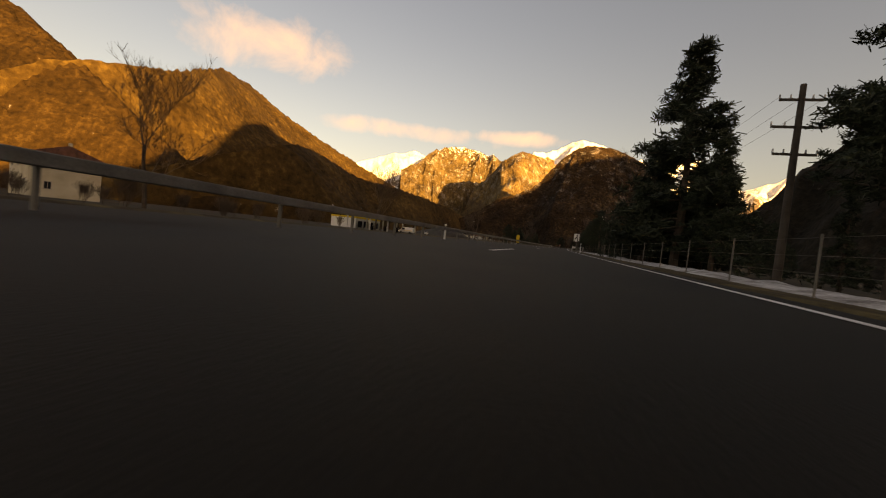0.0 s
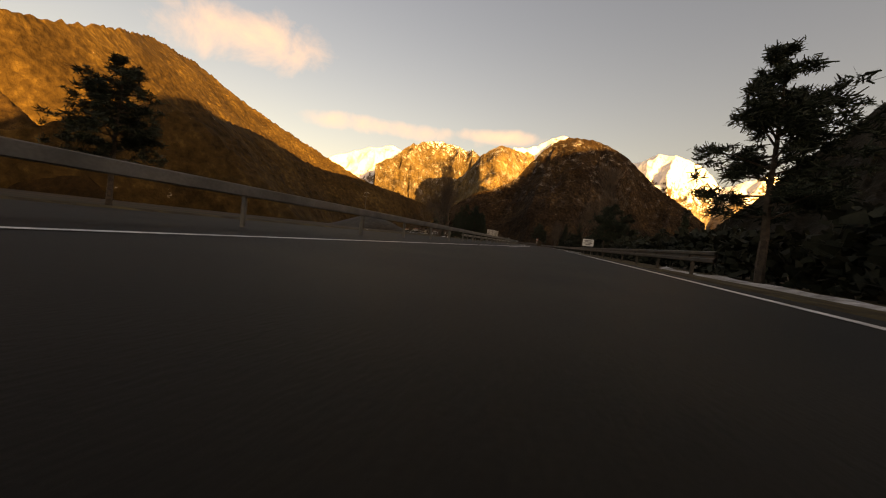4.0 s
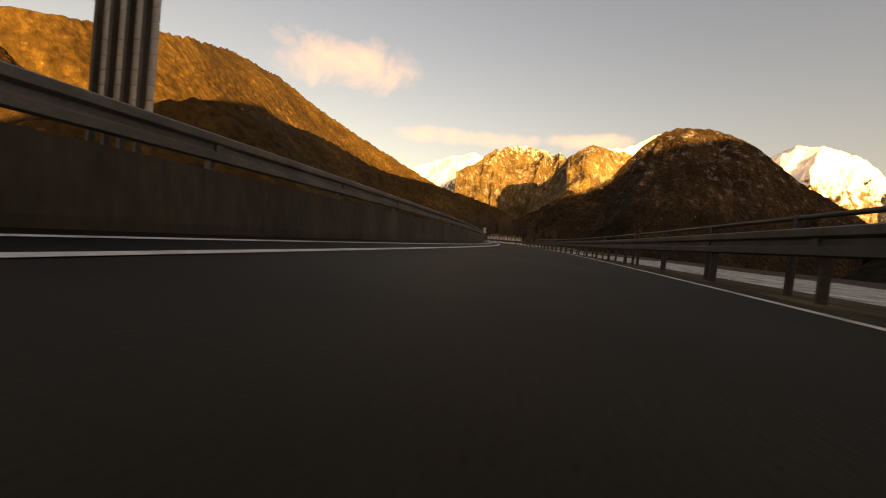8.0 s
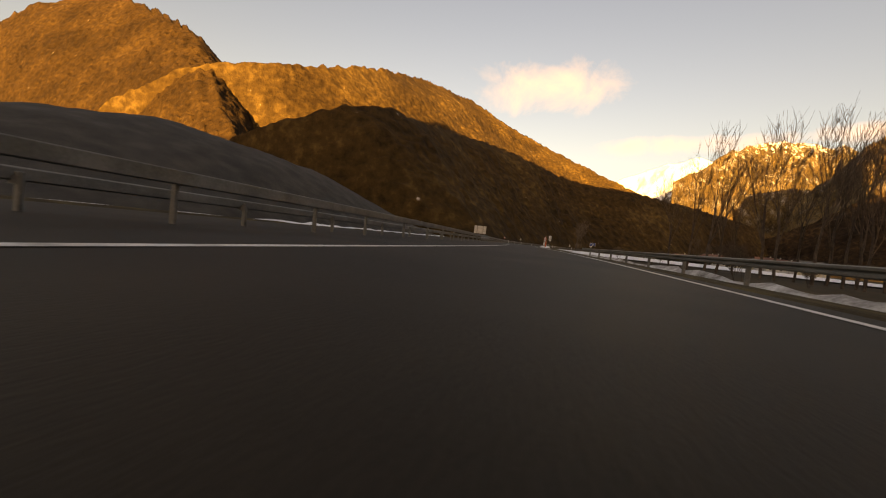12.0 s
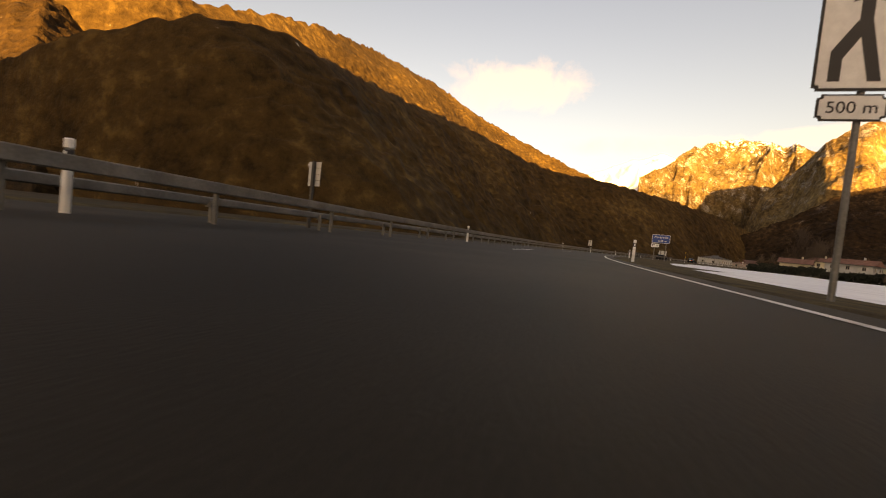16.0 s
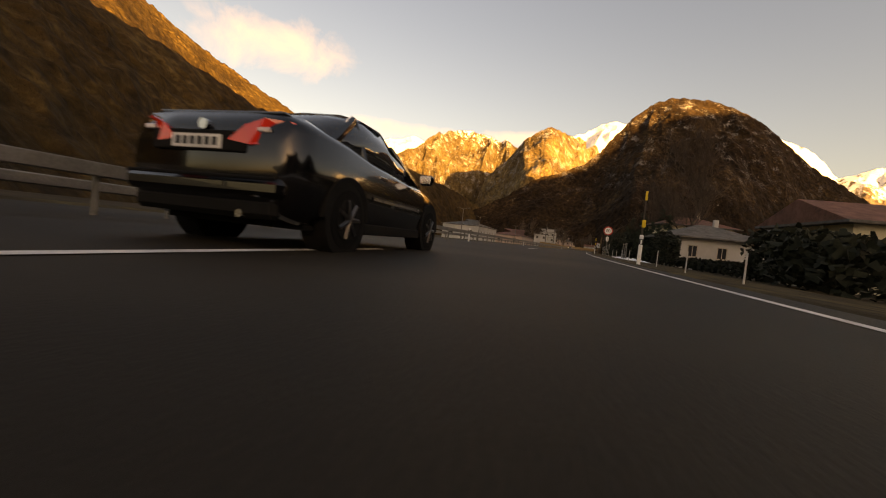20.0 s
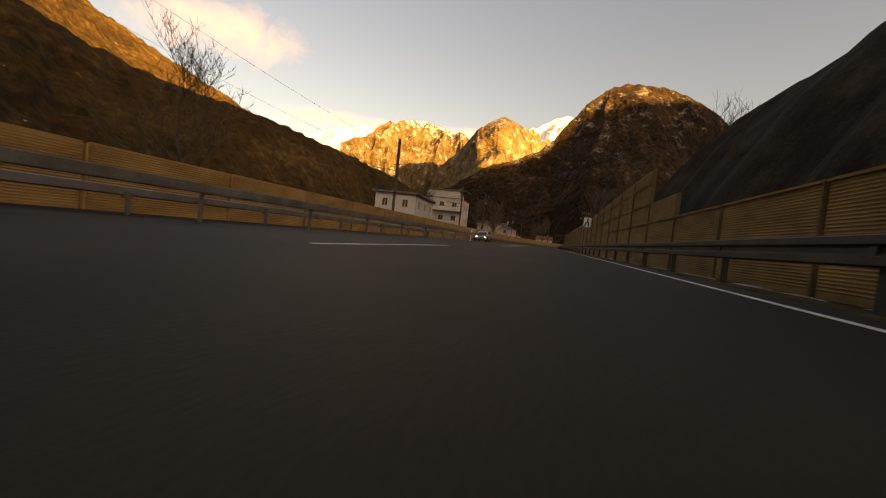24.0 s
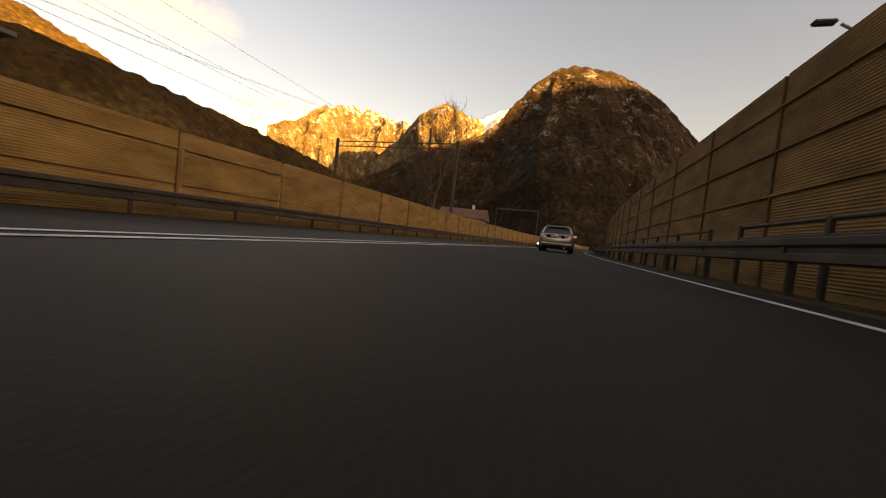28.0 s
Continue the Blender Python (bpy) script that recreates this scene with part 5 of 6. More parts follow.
# --- snow ---
def snow_strip(s0, s1, u0, u1, z0, z1, seed, label, lump=0.06, step=1.2, ragged=0.5, cross=7, rise=0.05, mat=SNOW):
    """A ragged sheet of old snow beside the road, thick in its middle."""
    rng = np.random.default_rng(seed)
    ss = np.arange(s0, s1, step)
    n = len(ss)
    e0 = u0 + np.convolve(rng.normal(0, ragged, n + 8), np.ones(4) / 4, "same")[:n]
    e1 = u1 + np.convolve(rng.normal(0, ragged, n + 8), np.ones(4) / 4, "same")[:n]
    end = np.clip(np.minimum(ss - s0, s1 - ss) / 3, 0.05, 1)
    mid = (e0 + e1) / 2
    e0, e1 = mid + (e0 - mid) * end, mid + (e1 - mid) * end
    vv = []
    for j in range(cross):
        w = j / (cross - 1)
        u = e0 + (e1 - e0) * w
        z = z0 + (z1 - z0) * w - 0.04 + (rise + np.abs(rng.normal(0, lump, n))) * (math.sin(math.pi * w) ** 0.5 if 0 < j < cross - 1 else 0)
        vv.append(road_np(ss, u, z))
    vv = np.stack(vv, 1).reshape(-1, 3)
    ff = [(i * cross + j, i * cross + j + 1, (i + 1) * cross + j + 1, (i + 1) * cross + j) for i in range(n - 1) for j in range(cross - 1)]
    return tagged(new("snow_bank", mesh_of("snow_bank", vv, ff, mat, True)), label, "snow", kind="stuff")


snow_strip(-20, 70, 5.2, 9.5, -0.16, -0.36, 1, "dirty snow strip behind the fence", 0.07, rise=0.14, mat=DIRTY_SNOW)
snow_strip(72, 100, 5.3, 8.2, -0.16, -0.3, 2, "dirty snow strip behind the fence", 0.07, rise=0.14, mat=DIRTY_SNOW)
snow_strip(100, 175, 4.9, 6.4, -0.14, -0.24, 3, "thin broken snow strip at the trees", 0.05, ragged=0.9, mat=DIRTY_SNOW)
snow_strip(200, 292, 3.5, 4.1, -0.05, -0.08, 4, "lumpy ploughed snow bank at the rail", 0.04, 0.7, 0.3, 6, 0.03, DIRTY_SNOW)
snow_strip(285, 400, 9, 44, -0.36, -0.5, 5, "snow-covered field below the bridge", 0.08, 2.5, 3, 12, mat=DIRTY_SNOW)
snow_strip(452, 500, 4.7, 5.4, -0.14, -0.18, 6, "broken snow bank at the rail", 0.09, 0.8, 0.35, 5, 0.08, DIRTY_SNOW)
snow_strip(394, 430, 4.8, 9, -0.16, -0.35, 18, "broken snow among the roadside shrubs", 0.09, 0.9, 1.2, mat=DIRTY_SNOW)
snow_strip(430, 452, 5, 8, -0.16, -0.3, 16, "snow among the birches", 0.08, 0.9, 1.3, mat=DIRTY_SNOW)
snow_strip(560, 613, 3.3, 4.9, -0.05, -0.15, 7, "lumpy ploughed snow bank at the verge", 0.1, 0.7, 0.3, 7, 0.16)
snow_strip(585, 592, 4.6, 6.3, -0.12, -0.2, 17, "snow heap at the emergency pillar", 0.1, 0.5, 0.2, 7, 0.45)
snow_strip(520, 735, 8.5, 120, -0.28, -0.35, 8, "wide snow-covered field", 0.05, 4, 3.5, 14)
snow_strip(700, 790, 12, 30, -0.42, -0.5, 9, "patchy snow on the field", 0.05, 3, 4, 8)
snow_strip(812, 832, 5.2, 8.5, -0.18, -0.34, 10, "broken snow by the gate", 0.09, 0.7, 0.8)
snow_strip(925, 1075, 3.55, 3.95, -0.05, -0.07, 12, "crumbled snow at the barrier's foot", 0.035, 0.6, 0.35, 5, 0.0, DIRTY_SNOW)
snow_strip(205, 320, -30, -18, -0.2, -0.45, 13, "snow patches beyond the far lanes", 0.06, 2.5, 3, 6)
snow_strip(440, 520, -22, -16.5, -0.05, -0.2, 14, "snow patches beyond the far lanes", 0.06, 2, 1.5, 6)
snow_strip(480, 530, -15, -14.2, 0, 0.05, 15, "narrow snow rim at the far verge", 0.06, 1, 0.3, 5)

# gravel heap beyond the far lanes
verts, faces = [], []
n_a, n_b = 130, 50
for i in range(n_a + 1):
    a = i / n_a
    for j in range(n_b + 1):
        b2 = j / n_b
        s = 470 + 108 * a
        u = -20 - 46 * b2
        shape = (math.sin(math.pi * min(1, max(0, a))) ** 0.6) * (math.sin(math.pi * b2) ** 0.8)
        bump_n = (fractal(np.array([s / 16]), np.array([u / 16]), np.zeros(1), 4, 5)[0] - 0.5) * 2
        z = -0.7 + 12.4 * shape * np.interp(a, [0, 0.1, 0.26, 0.42, 0.6, 0.8, 1], [1.15, 1.08, 0.98, 0.84, 0.62, 0.4, 0.2]) * (1 + 0.16 * bump_n) + 0.5 * (fractal(np.array([s / 3.5]), np.array([u / 3.5]), np.zeros(1), 9, 4)[0] - 0.5) * shape
        verts.append(road(s, u, z))
faces = [(i * (n_b + 1) + j, (i + 1) * (n_b + 1) + j, (i + 1) * (n_b + 1) + j + 1, i * (n_b + 1) + j + 1) for i in range(n_a) for j in range(n_b)]
tagged(new("gravel_heap", mesh_of("gravel_heap", verts, faces, GRAVEL, True)), "large heap of grey gravel beyond the far lanes", "gravel heap", kind="structure")


# --- buildings ---
def window_part(parent, w, h, m, shutters=False):
    win = part("window", box_bm((w, 0.05, h), (0, 0, 0)), SHADE, parent)
    win.matrix_basis = m
    bm = bmesh.new()
    for x, z, ww, hh in ((0, h / 2, w + 0.16, 0.09), (0, -h / 2, w + 0.24, 0.1), (-w / 2, 0, 0.08, h), (w / 2, 0, 0.08, h), (0, 0, 0.05, h)):
        box_bm((ww, 0.1, hh), (x, -0.03, z), 0, bm)
    part("frame", bm, WINFRAME, win)
    if shutters:
        for x in (-w * 0.78, w * 0.78):
            part("shutter", box_bm((w * 0.48, 0.05, h), (x, -0.06, 0)), ROOF_G, win)
    return win


def house(m, w, d, h, plaster, roof, label, floors=2, pitch=0.36, cols=3, over=0.5, shutters=False, flat=False, chimney=True, category="house", group="village houses", side_cols=2):
    """A plastered house: walls, pitched roof, windows on the four sides."""
    th = thing("house", m, label, category, group)
    part("wall", box_bm((w, d, h + 1.0), (0, 0, h / 2 - 0.5)), plaster, th)
    if flat:
        r = part("roof", box_bm((w + 2 * over, d + 2 * over, 0.35), (0, 0, h + 0.17), 0.04), roof, th)
        top = h + 0.3
    else:
        rise = pitch * (d / 2 + over)
        a, b2 = w / 2 + over, d / 2 + over
        bm = bmesh.new()
        hip = b2 * 0.8 if pitch < 0.34 else 0.0
        low = [bm.verts.new(p) for p in ((-a, -b2, h - 0.1), (a, -b2, h - 0.1), (a, b2, h - 0.1), (-a, b2, h - 0.1))]
        ridge = [bm.verts.new(p) for p in ((-a + hip, 0, h + rise), (a - hip, 0, h + rise))]
        for q in ((low[0], low[1], ridge[1], ridge[0]), (low[2], low[3], ridge[0], ridge[1]), (low[1], low[2], ridge[1]), (low[3], low[0], ridge[0]), (low[3], low[2], low[1], low[0])):
            bm.faces.new(q)
        bmesh.ops.recalc_face_normals(bm, faces=bm.faces)
        r = part("roof", bm, roof, th)
        part("soffit", box_bm((w + 2 * over + 0.06, d + 2 * over + 0.06, 0.16), (0, 0, h - 0.14)), ROOF_G, th)
        top = h + rise
        if not hip:
            bm = bmesh.new()
            for x in (-w / 2, w / 2):
                vs = [bm.verts.new((x, -d / 2, h - 0.1)), bm.verts.new((x, d / 2, h - 0.1)), bm.verts.new((x, 0, h + pitch * d / 2 - 0.05))]
                bm.faces.new(vs)
            part("gable", bm, plaster, th)
    if chimney:
        ch = part("chimney", box_bm((0.5, 0.5, 1.5), (w * 0.2, d * 0.12, top + 0.1), 0.03), plaster, r)
    fh = h / floors
    for f in range(floors):
        z = fh * (f + 0.55)
        for k in range(cols):
            x = (k + 0.5) / cols * w - w / 2
            for sgn in (-1, 1):
                window_part(th, 0.95, 1.25, Matrix.Translation((x, sgn * (d / 2 + 0.01), z)) @ Matrix.Rotation(0 if sgn < 0 else math.pi, 4, "Z"), shutters)
        for k in range(side_cols):
            y = (k + 0.5) / side_cols * d - d / 2
            for sgn in (-1, 1):
                window_part(th, 0.85, 1.2, Matrix.Translation((sgn * (w / 2 + 0.01), y, z)) @ Matrix.Rotation(math.pi / 2 * sgn, 4, "Z"), shutters)
    return th


VILLAGE = [(850, 34, 9, 6), (862, 44, 10, 6.5), (838, 50, 9, 6), (822, 58, 9, 6), (806, 66, 10, 6.5), (880, 40, 10, 6), (900, 52, 11, 7), (846, 64, 10, 6.5), (790, 75, 9, 6), (868, 72, 11, 7), (920, 38, 10, 6.5), (830, 80, 10, 7), (775, 92, 9, 6)]
for k, (q, u, w, h) in enumerate(VILLAGE):
    house(at_road(q, u, -0.4, (k * 37) % 50 - 25), w, w * 0.85, h, (PLASTER_Y, PLASTER_W, PLASTER_W)[k % 3], ROOF_R if k % 3 else ROOF_G,
          ("cream", "white", "pale")[k % 3] + " plastered village house with pitched roof", 2, 0.38, 2, 0.5)
for k, (q, u, h) in enumerate(((846, 24, 4), (858, 28, 4.5), (832, 36, 4.5), (818, 44, 5), (802, 52, 5), (870, 30, 5), (888, 34, 5), (756, 27, 3.2), (788, 26, 4.5), (794, 29, 4.5), (780, 31, 5), (912, 30, 5), (740, 40, 4), (826, 66, 6))):
    copy_thing(SHRUBS[k % 2], scaled(at_road(q, u, -0.6, 71 * k), h / 6))
# houses close to the road
house(at_road(846, 17, -0.5, 12), 10, 9, 6.6, PLASTER_Y, ROOF_R, "cream house with red hipped roof behind a hedge", 2, 0.3, 3, 0.8)
house(at_road(803, 19, -0.5, 6), 7.5, 8, 4.2, PLASTER_Y, ROOF_R, "low cream house with red roof", 1, 0.34, 2, 0.7)
house(at_road(824, 30, -0.5, -8), 12, 9, 6, PLASTER_W, ROOF_R, "white house with red roof", 2, 0.36, 3, 0.6)
house(at_road(826, 15, -0.5, 10), 9, 10, 3.7, PLASTER_W, ROOF_G, "low white house behind cypresses", 1, 0.3, 3, 0.9)
house(at_road(860, 40, -0.5, 20), 11, 9, 6, PLASTER_W, ROOF_G, "pale house with grey roof", 2, 0.36, 3, 0.6)
house(at_road(905, 14, -0.5, 20), 8, 7, 3.4, PLASTER_W, ROOF_G, "pale low house beyond the firs", 1, 0.3, 2, 0.6)
# across the far lanes
house(at_road(20, -75, -0.5, 20), 11, 9, 6, PLASTER_Y, ROOF_R, "sunlit cream house beyond the trees", 2, 0.36, 3, 0.5)
house(at_road(45, -85, -0.5, -15), 12, 9, 7, PLASTER_Y, ROOF_R, "cream house beyond the trees", 2, 0.36, 3, 0.5)
house(at_road(2, -68, -0.5, 30), 9, 8, 5.5, PLASTER_W, ROOF_G, "pale house beyond the trees", 2, 0.36, 2, 0.5)
hall = house(at_road(871, -29, -0.6, 0), 10, 17, 4.2, PLASTER_W, ROOF_G, "long pale industrial hall with low gable roof", 1, 0.2, 2, 0.3, chimney=False, category="industrial hall", group="halls", side_cols=6)
house(at_road(905, -24, -0.6, 0), 10, 22, 3.4, PLASTER_P, ROOF_R, "low brown shed beside the hall", 1, 0.2, 2, 0.3, chimney=False, category="shed", group="halls", side_cols=5)
house(at_road(991, -25.5, -0.5, 4), 7, 13.5, 6.9, PLASTER_W, ROOF_G, "white two-storey house with flat dark roof", 2, 0.2, 2, 0.5, flat=True, side_cols=3)
th = thing("antenna", at_road(993.5, -23.4, 7.0), "twin roof antenna poles", "antenna")
for x in (0, 0.9):
    part("pole", tube_bm((x, 0, -0.3), (x, 0, 1.7), 0.06), DARKSTEEL, th)
    part("dipole", box_bm((0.3, 0.05, 0.3), (x, 0, 1.45)), DARKSTEEL, th)


def apartment(m, w, d, h, label, floors=3):
    th = thing("apartment_house", m, label, "apartment house", "apartment houses")
    part("wall", box_bm((w, d, h + 1), (0, 0, h / 2 - 0.5)), PLASTER_W, th)
    part("roof", box_bm((w + 1.8, d * 0.55, 0.3), (0.2, -d * 0.22, h + 1.9), 0.04), ROOF_G, th)
    part("attic", box_bm((w * 0.86, d * 0.5, 1.9), (0, -d * 0.22, h + 0.9)), PLASTER_W, th)
    part("cornice", box_bm((w + 0.3, d + 0.3, 0.18), (0, 0, h + 0.02)), ROOF_G, th)
    fh = h / floors
    for f in range(floors):
        z = fh * (f + 0.5)
        for k in range(3):
            window_part(th, 0.8, 1.15, Matrix.Translation((w / 2 + 0.01, (k + 0.6) / 3.4 * d - d / 2, z)) @ Matrix.Rotation(math.pi / 2, 4, "Z"))
            window_part(th, 1.1, 1.35, Matrix.Translation(((k + 0.5) / 3 * w - w / 2, -d / 2 - 0.01, z)))
        if f:
            bal = part("balcony", box_bm((w * 1.06, 1.7, 0.2), (0.35, -d / 2 - 0.7, fh * f + 0.1), 0.02), CONCRETE, th)
            part("parapet", box_bm((w * 1.06, 0.12, 0.95), (0.35, -d / 2 - 1.5, fh * f + 0.62), 0.02), PLASTER_W, bal)
            part("parapet", box_bm((0.12, 1.5, 0.95), (0.35 + w * 0.53, -d / 2 - 0.75, fh * f + 0.62), 0.02), PLASTER_W, bal)
            part("rail", tube_bm((-w * 0.53 + 0.35, -d / 2 - 1.5, fh * f + 1.2), (w * 0.53 + 0.35, -d / 2 - 1.5, fh * f + 1.2), 0.025), DARKSTEEL, bal)
    return th


apartment(at_road(1016, -24.5, -0.4, 2), 9, 10.5, 9.4, "white apartment house with long concrete balconies")
house(at_road(1078.5, -23, -0.4, 2), 9, 15, 6.0, PLASTER_P, ROOF_G, "pink plastered station building with hipped roof", 2, 0.28, 3, 0.6, False, False, True, "station building", "station buildings", 4)
house(at_road(1068, -25, -0.4, 2), 8, 6, 7.0, PLASTER_P, ROOF_G, "pink plastered station tower wing", 2, 0.28, 2, 0.6, False, False, False, "station building", "station buildings", 2)
house(at_road(1108, -27, -0.4, 2), 7, 9, 3.9, PLASTER_Y, ROOF_R, "low cream goods shed with hipped roof", 1, 0.3, 2, 0.7, False, False, False, "shed", "station buildings", 2)
house(at_road(1150, -22, -0.4, 10), 8, 10, 4.5, PLASTER_W, ROOF_R, "pale house beyond the track", 1, 0.34, 2, 0.6)

# filling station across the far lanes
th = thing("filling_station", at_road(108, -54, -0.4), "filling station canopy with green and yellow edge", "filling station")
part("canopy", box_bm((11, 40, 0.5), (0, 4, 4.0), 0.05), SIGNWHITE, th)
GREENY = plain_mat("fascia_green", (0.32, 0.42, 0.03), 0.45)
for x, sx, y, sy in ((5.52, 0.06, 4, 40.1), (-5.52, 0.06, 4, 40.1)):
    part("fascia", box_bm((sx, sy, 0.5), (x, y, 4.1)), GREENY, th, "yellow-green edge")
for y in (-16.04, 24.04):
    part("fascia", box_bm((11.1, 0.06, 0.5), (0, y, 4.1)), SIGNYELLOW, th, "yellow edge")
for y in (-13, -2, 9, 20):
    for x in (-3.6, 3.6):
        part("column", box_bm((0.35, 0.35, 4.2), (x, y, 1.8), 0.02), SIGNWHITE, th)
for y in (-5, 4, 13):
    pump = part("pump", box_bm((0.6, 1.0, 1.7), (0, y, 0.75), 0.05), TRIM, th)
    part("screen", box_bm((0.02, 0.6, 0.35), (0.31, y, 1.25)), SIGNWHITE, pump)
th = thing("station_shop", at_road(114, -66, -0.4), "white filling station shop with glass front", "shop")
part("wall", box_bm((9, 16, 3.4), (0, 0, 1.4)), SIGNWHITE, th)
part("fascia", box_bm((9.2, 16.2, 0.55), (0, 0, 3.3)), SIGNYELLOW, th, "yellow edge")
for k in range(4):
    part("window", box_bm((0.05, 2.6, 2.0), (4.52, -5.4 + 3.6 * k, 1.3)), SHADE, th)
th = thing("price_pylon", at_road(130.2, -14.2, 0), "yellow pylon sign on two posts", "sign pylon")
part("panel", box_bm((1.0, 0.25, 1.5), (0, 0, 2.2), 0.05), SIGNYELLOW, th, "upper yellow panel")
part("panel", box_bm((1.0, 0.25, 0.9), (0, 0, 0.95), 0.05), SIGNYELLOW, th, "lower yellow panel")
for x in (-0.32, 0.32):
    part("post", box_bm((0.1, 0.1, 1.6), (x, 0, 0.3)), STEEL, th)

# hedges, hay, container
def leafy_block(name, m, size, label, category, mat, seed, n=900, blade=0.22):
    rng = random.Random(seed)
    vv, ff = [], []
    for _ in range(n):
        p = Vector((rng.uniform(-0.5, 0.5) * size[0], rng.uniform(-0.5, 0.5) * size[1], rng.random() ** 0.7 * size[2]))
        d = Vector((rng.gauss(0, 1), rng.gauss(0, 1), rng.gauss(0.3, 0.6))).normalized()
        s2 = d.cross(Vector((rng.gauss(0, 1), rng.gauss(0, 1), rng.gauss(0, 1)))).normalized()
        k = len(vv)
        b3 = blade * rng.uniform(0.6, 1.3)
        vv += [p - s2 * b3 * 0.4, p + s2 * b3 * 0.4, p + d * b3 + s2 * b3 * 0.2, p + d * b3 - s2 * b3 * 0.2]
        ff.append((k, k + 1, k + 2, k + 3))
    th = thing(name, m, label, category, "hedges" if "hedge" in name else "evergreen bushes")
    ob = new("foliage", mesh_of("foliage", vv, ff, mat))
    ob.parent = th
    part("stem", tube_bm((0, 0, -0.3), (0, 0, size[2] * 0.5), 0.05, 0.03, 6), WOODPOLE, th)
    return th


leafy_block("hedge", at_road(806, 11.5, -0.4), (1.4, 26, 0.95), "clipped dark evergreen hedge", "hedge", HEDGE, 1, 5200)
leafy_block("hedge", at_road(838, 11, -0.4), (1.6, 16, 1.4), "clipped dark evergreen hedge", "hedge", HEDGE, 2, 3000)
for k in range(9):
    leafy_block("cypress_hedge", at_road(813 + 2.1 * k, 9.6 + 0.3 * (k % 2), -0.4), (1.1, 1.1, 2.6 + 0.5 * (k % 3)), "slim dark columnar cypress", "cypress", HEDGE, 10 + k, 520, 0.25)
for k, (s, u, h) in enumerate(((790, 11, 2.2), (797, 12.5, 3), (843, 8, 3.4), (849, 8.6, 4), (868, 7.5, 5), (875, 8, 6), (883, 7.6, 5.5), (891, 8, 5), (900, 7.8, 4.6))):
    leafy_block("evergreen_bush", at_road(s, u, -0.4), (4.5 if h > 3 else 3, 6, h), "dense dark evergreen bush", "bush", HEDGE, 30 + k, 1500, 0.34)
for k in range(6):
    leafy_block("thicket", at_road(783 + 2 * (k % 2), 15.5 + 5.2 * k, -0.6, 90), (4, 5.8, 2.2 + 0.4 * (k % 3)), "dark evergreen thicket before the village", "thicket", HEDGE, 90 + k, 1300, 0.5)
for k in range(20):
    leafy_block("thicket", at_road(44 + 12.2 * k, 12.5 + 1.2 * math.sin(k * 2.3), -0.5), (3.2, 12.8, 2.6 + 0.8 * math.sin(k * 1.7) ** 2), "dark tangled evergreen roadside thicket", "thicket", HEDGE, 60 + k, 1500, 0.5)
for k in range(3):
    bm = tube_bm((-0.6, 0, 0), (0.6, 0, 0), 0.75, None, 20)
    th = thing("hay_bale", at_road(893 + 1.7 * k, 6.4, 0.42, 90), "round yellow hay bale", "hay bale", "hay bales")
    part("straw", bm, HAY, th)

for k, (s, u) in enumerate([(307.5, 17.5), (305.5, 18.5), (305.0, 20.0), (304.0, 21.5), (303.5, 23.0)]):
    leafy_block("evergreen_bush", at_road(s, u, -0.4), (4.5, 5, 6.8 - 0.5 * k), "tall dark evergreen bush beside the verge", "bush", HEDGE, 130 + k, 1700, 0.4)

# brushy bank behind the low panels
wall = strip("earth_bank", np.arange(23.4 * SPEED, 24.75 * SPEED, 0.6), [(4.7, -0.4), (4.75, 1.3), (5.4, 2.6), (6.2, 4.0), (7.4, 6.0), (9.0, 8.0), (11.5, 10.0), (16, 11.0), (16, -0.5)], EARTH, closed=True, warp=bumpy(77, 0.16, 1.3))
tagged(wall, "dark steep earth bank with dead brush", "bank", kind="structure")
for k in range(26):
    up = rnd.random()
    plant(SHRUBS, 905 + 1.5 * k, 5.6 + 4.6 * up, rnd.uniform(1.2, 2.4), 6, k, rnd.uniform(0, 360), 2.6 + 6.2 * up)



# --- vehicles ---
def wheel(parent, x, y, r, w, side):
    tyre_bm = tube_bm((x - w / 2, y, r), (x + w / 2, y, r), r, None, 28)
    bmesh.ops.bevel(tyre_bm, geom=[e for e in tyre_bm.edges if len(e.link_faces) == 2 and any(len(f.verts) > 6 for f in e.link_faces)], offset=0.03, segments=2, affect="EDGES")
    wh = part("wheel", tyre_bm, RUBBER, parent)
    xo = x + side * (w / 2)
    bm = tube_bm((xo - side * 0.02, y, r), (xo + side * 0.006, y, r), r * 0.66, None, 24)
    part("rim", bm, TRIM, wh)
    bm = bmesh.new()
    for k in range(7):
        an = 6.2832 * k / 7
        p = Vector((xo + side * 0.012, y + math.cos(an) * r * 0.6, r + math.sin(an) * r * 0.6))
        tube_bm((xo + side * 0.012, y, r), p, 0.03, 0.022, 5, bm)
    tube_bm((xo - side * 0.01, y, r), (xo + side * 0.025, y, r), 0.06, None, 10, bm)
    part("spoke_star", bm, RIM, wh)
    return wh


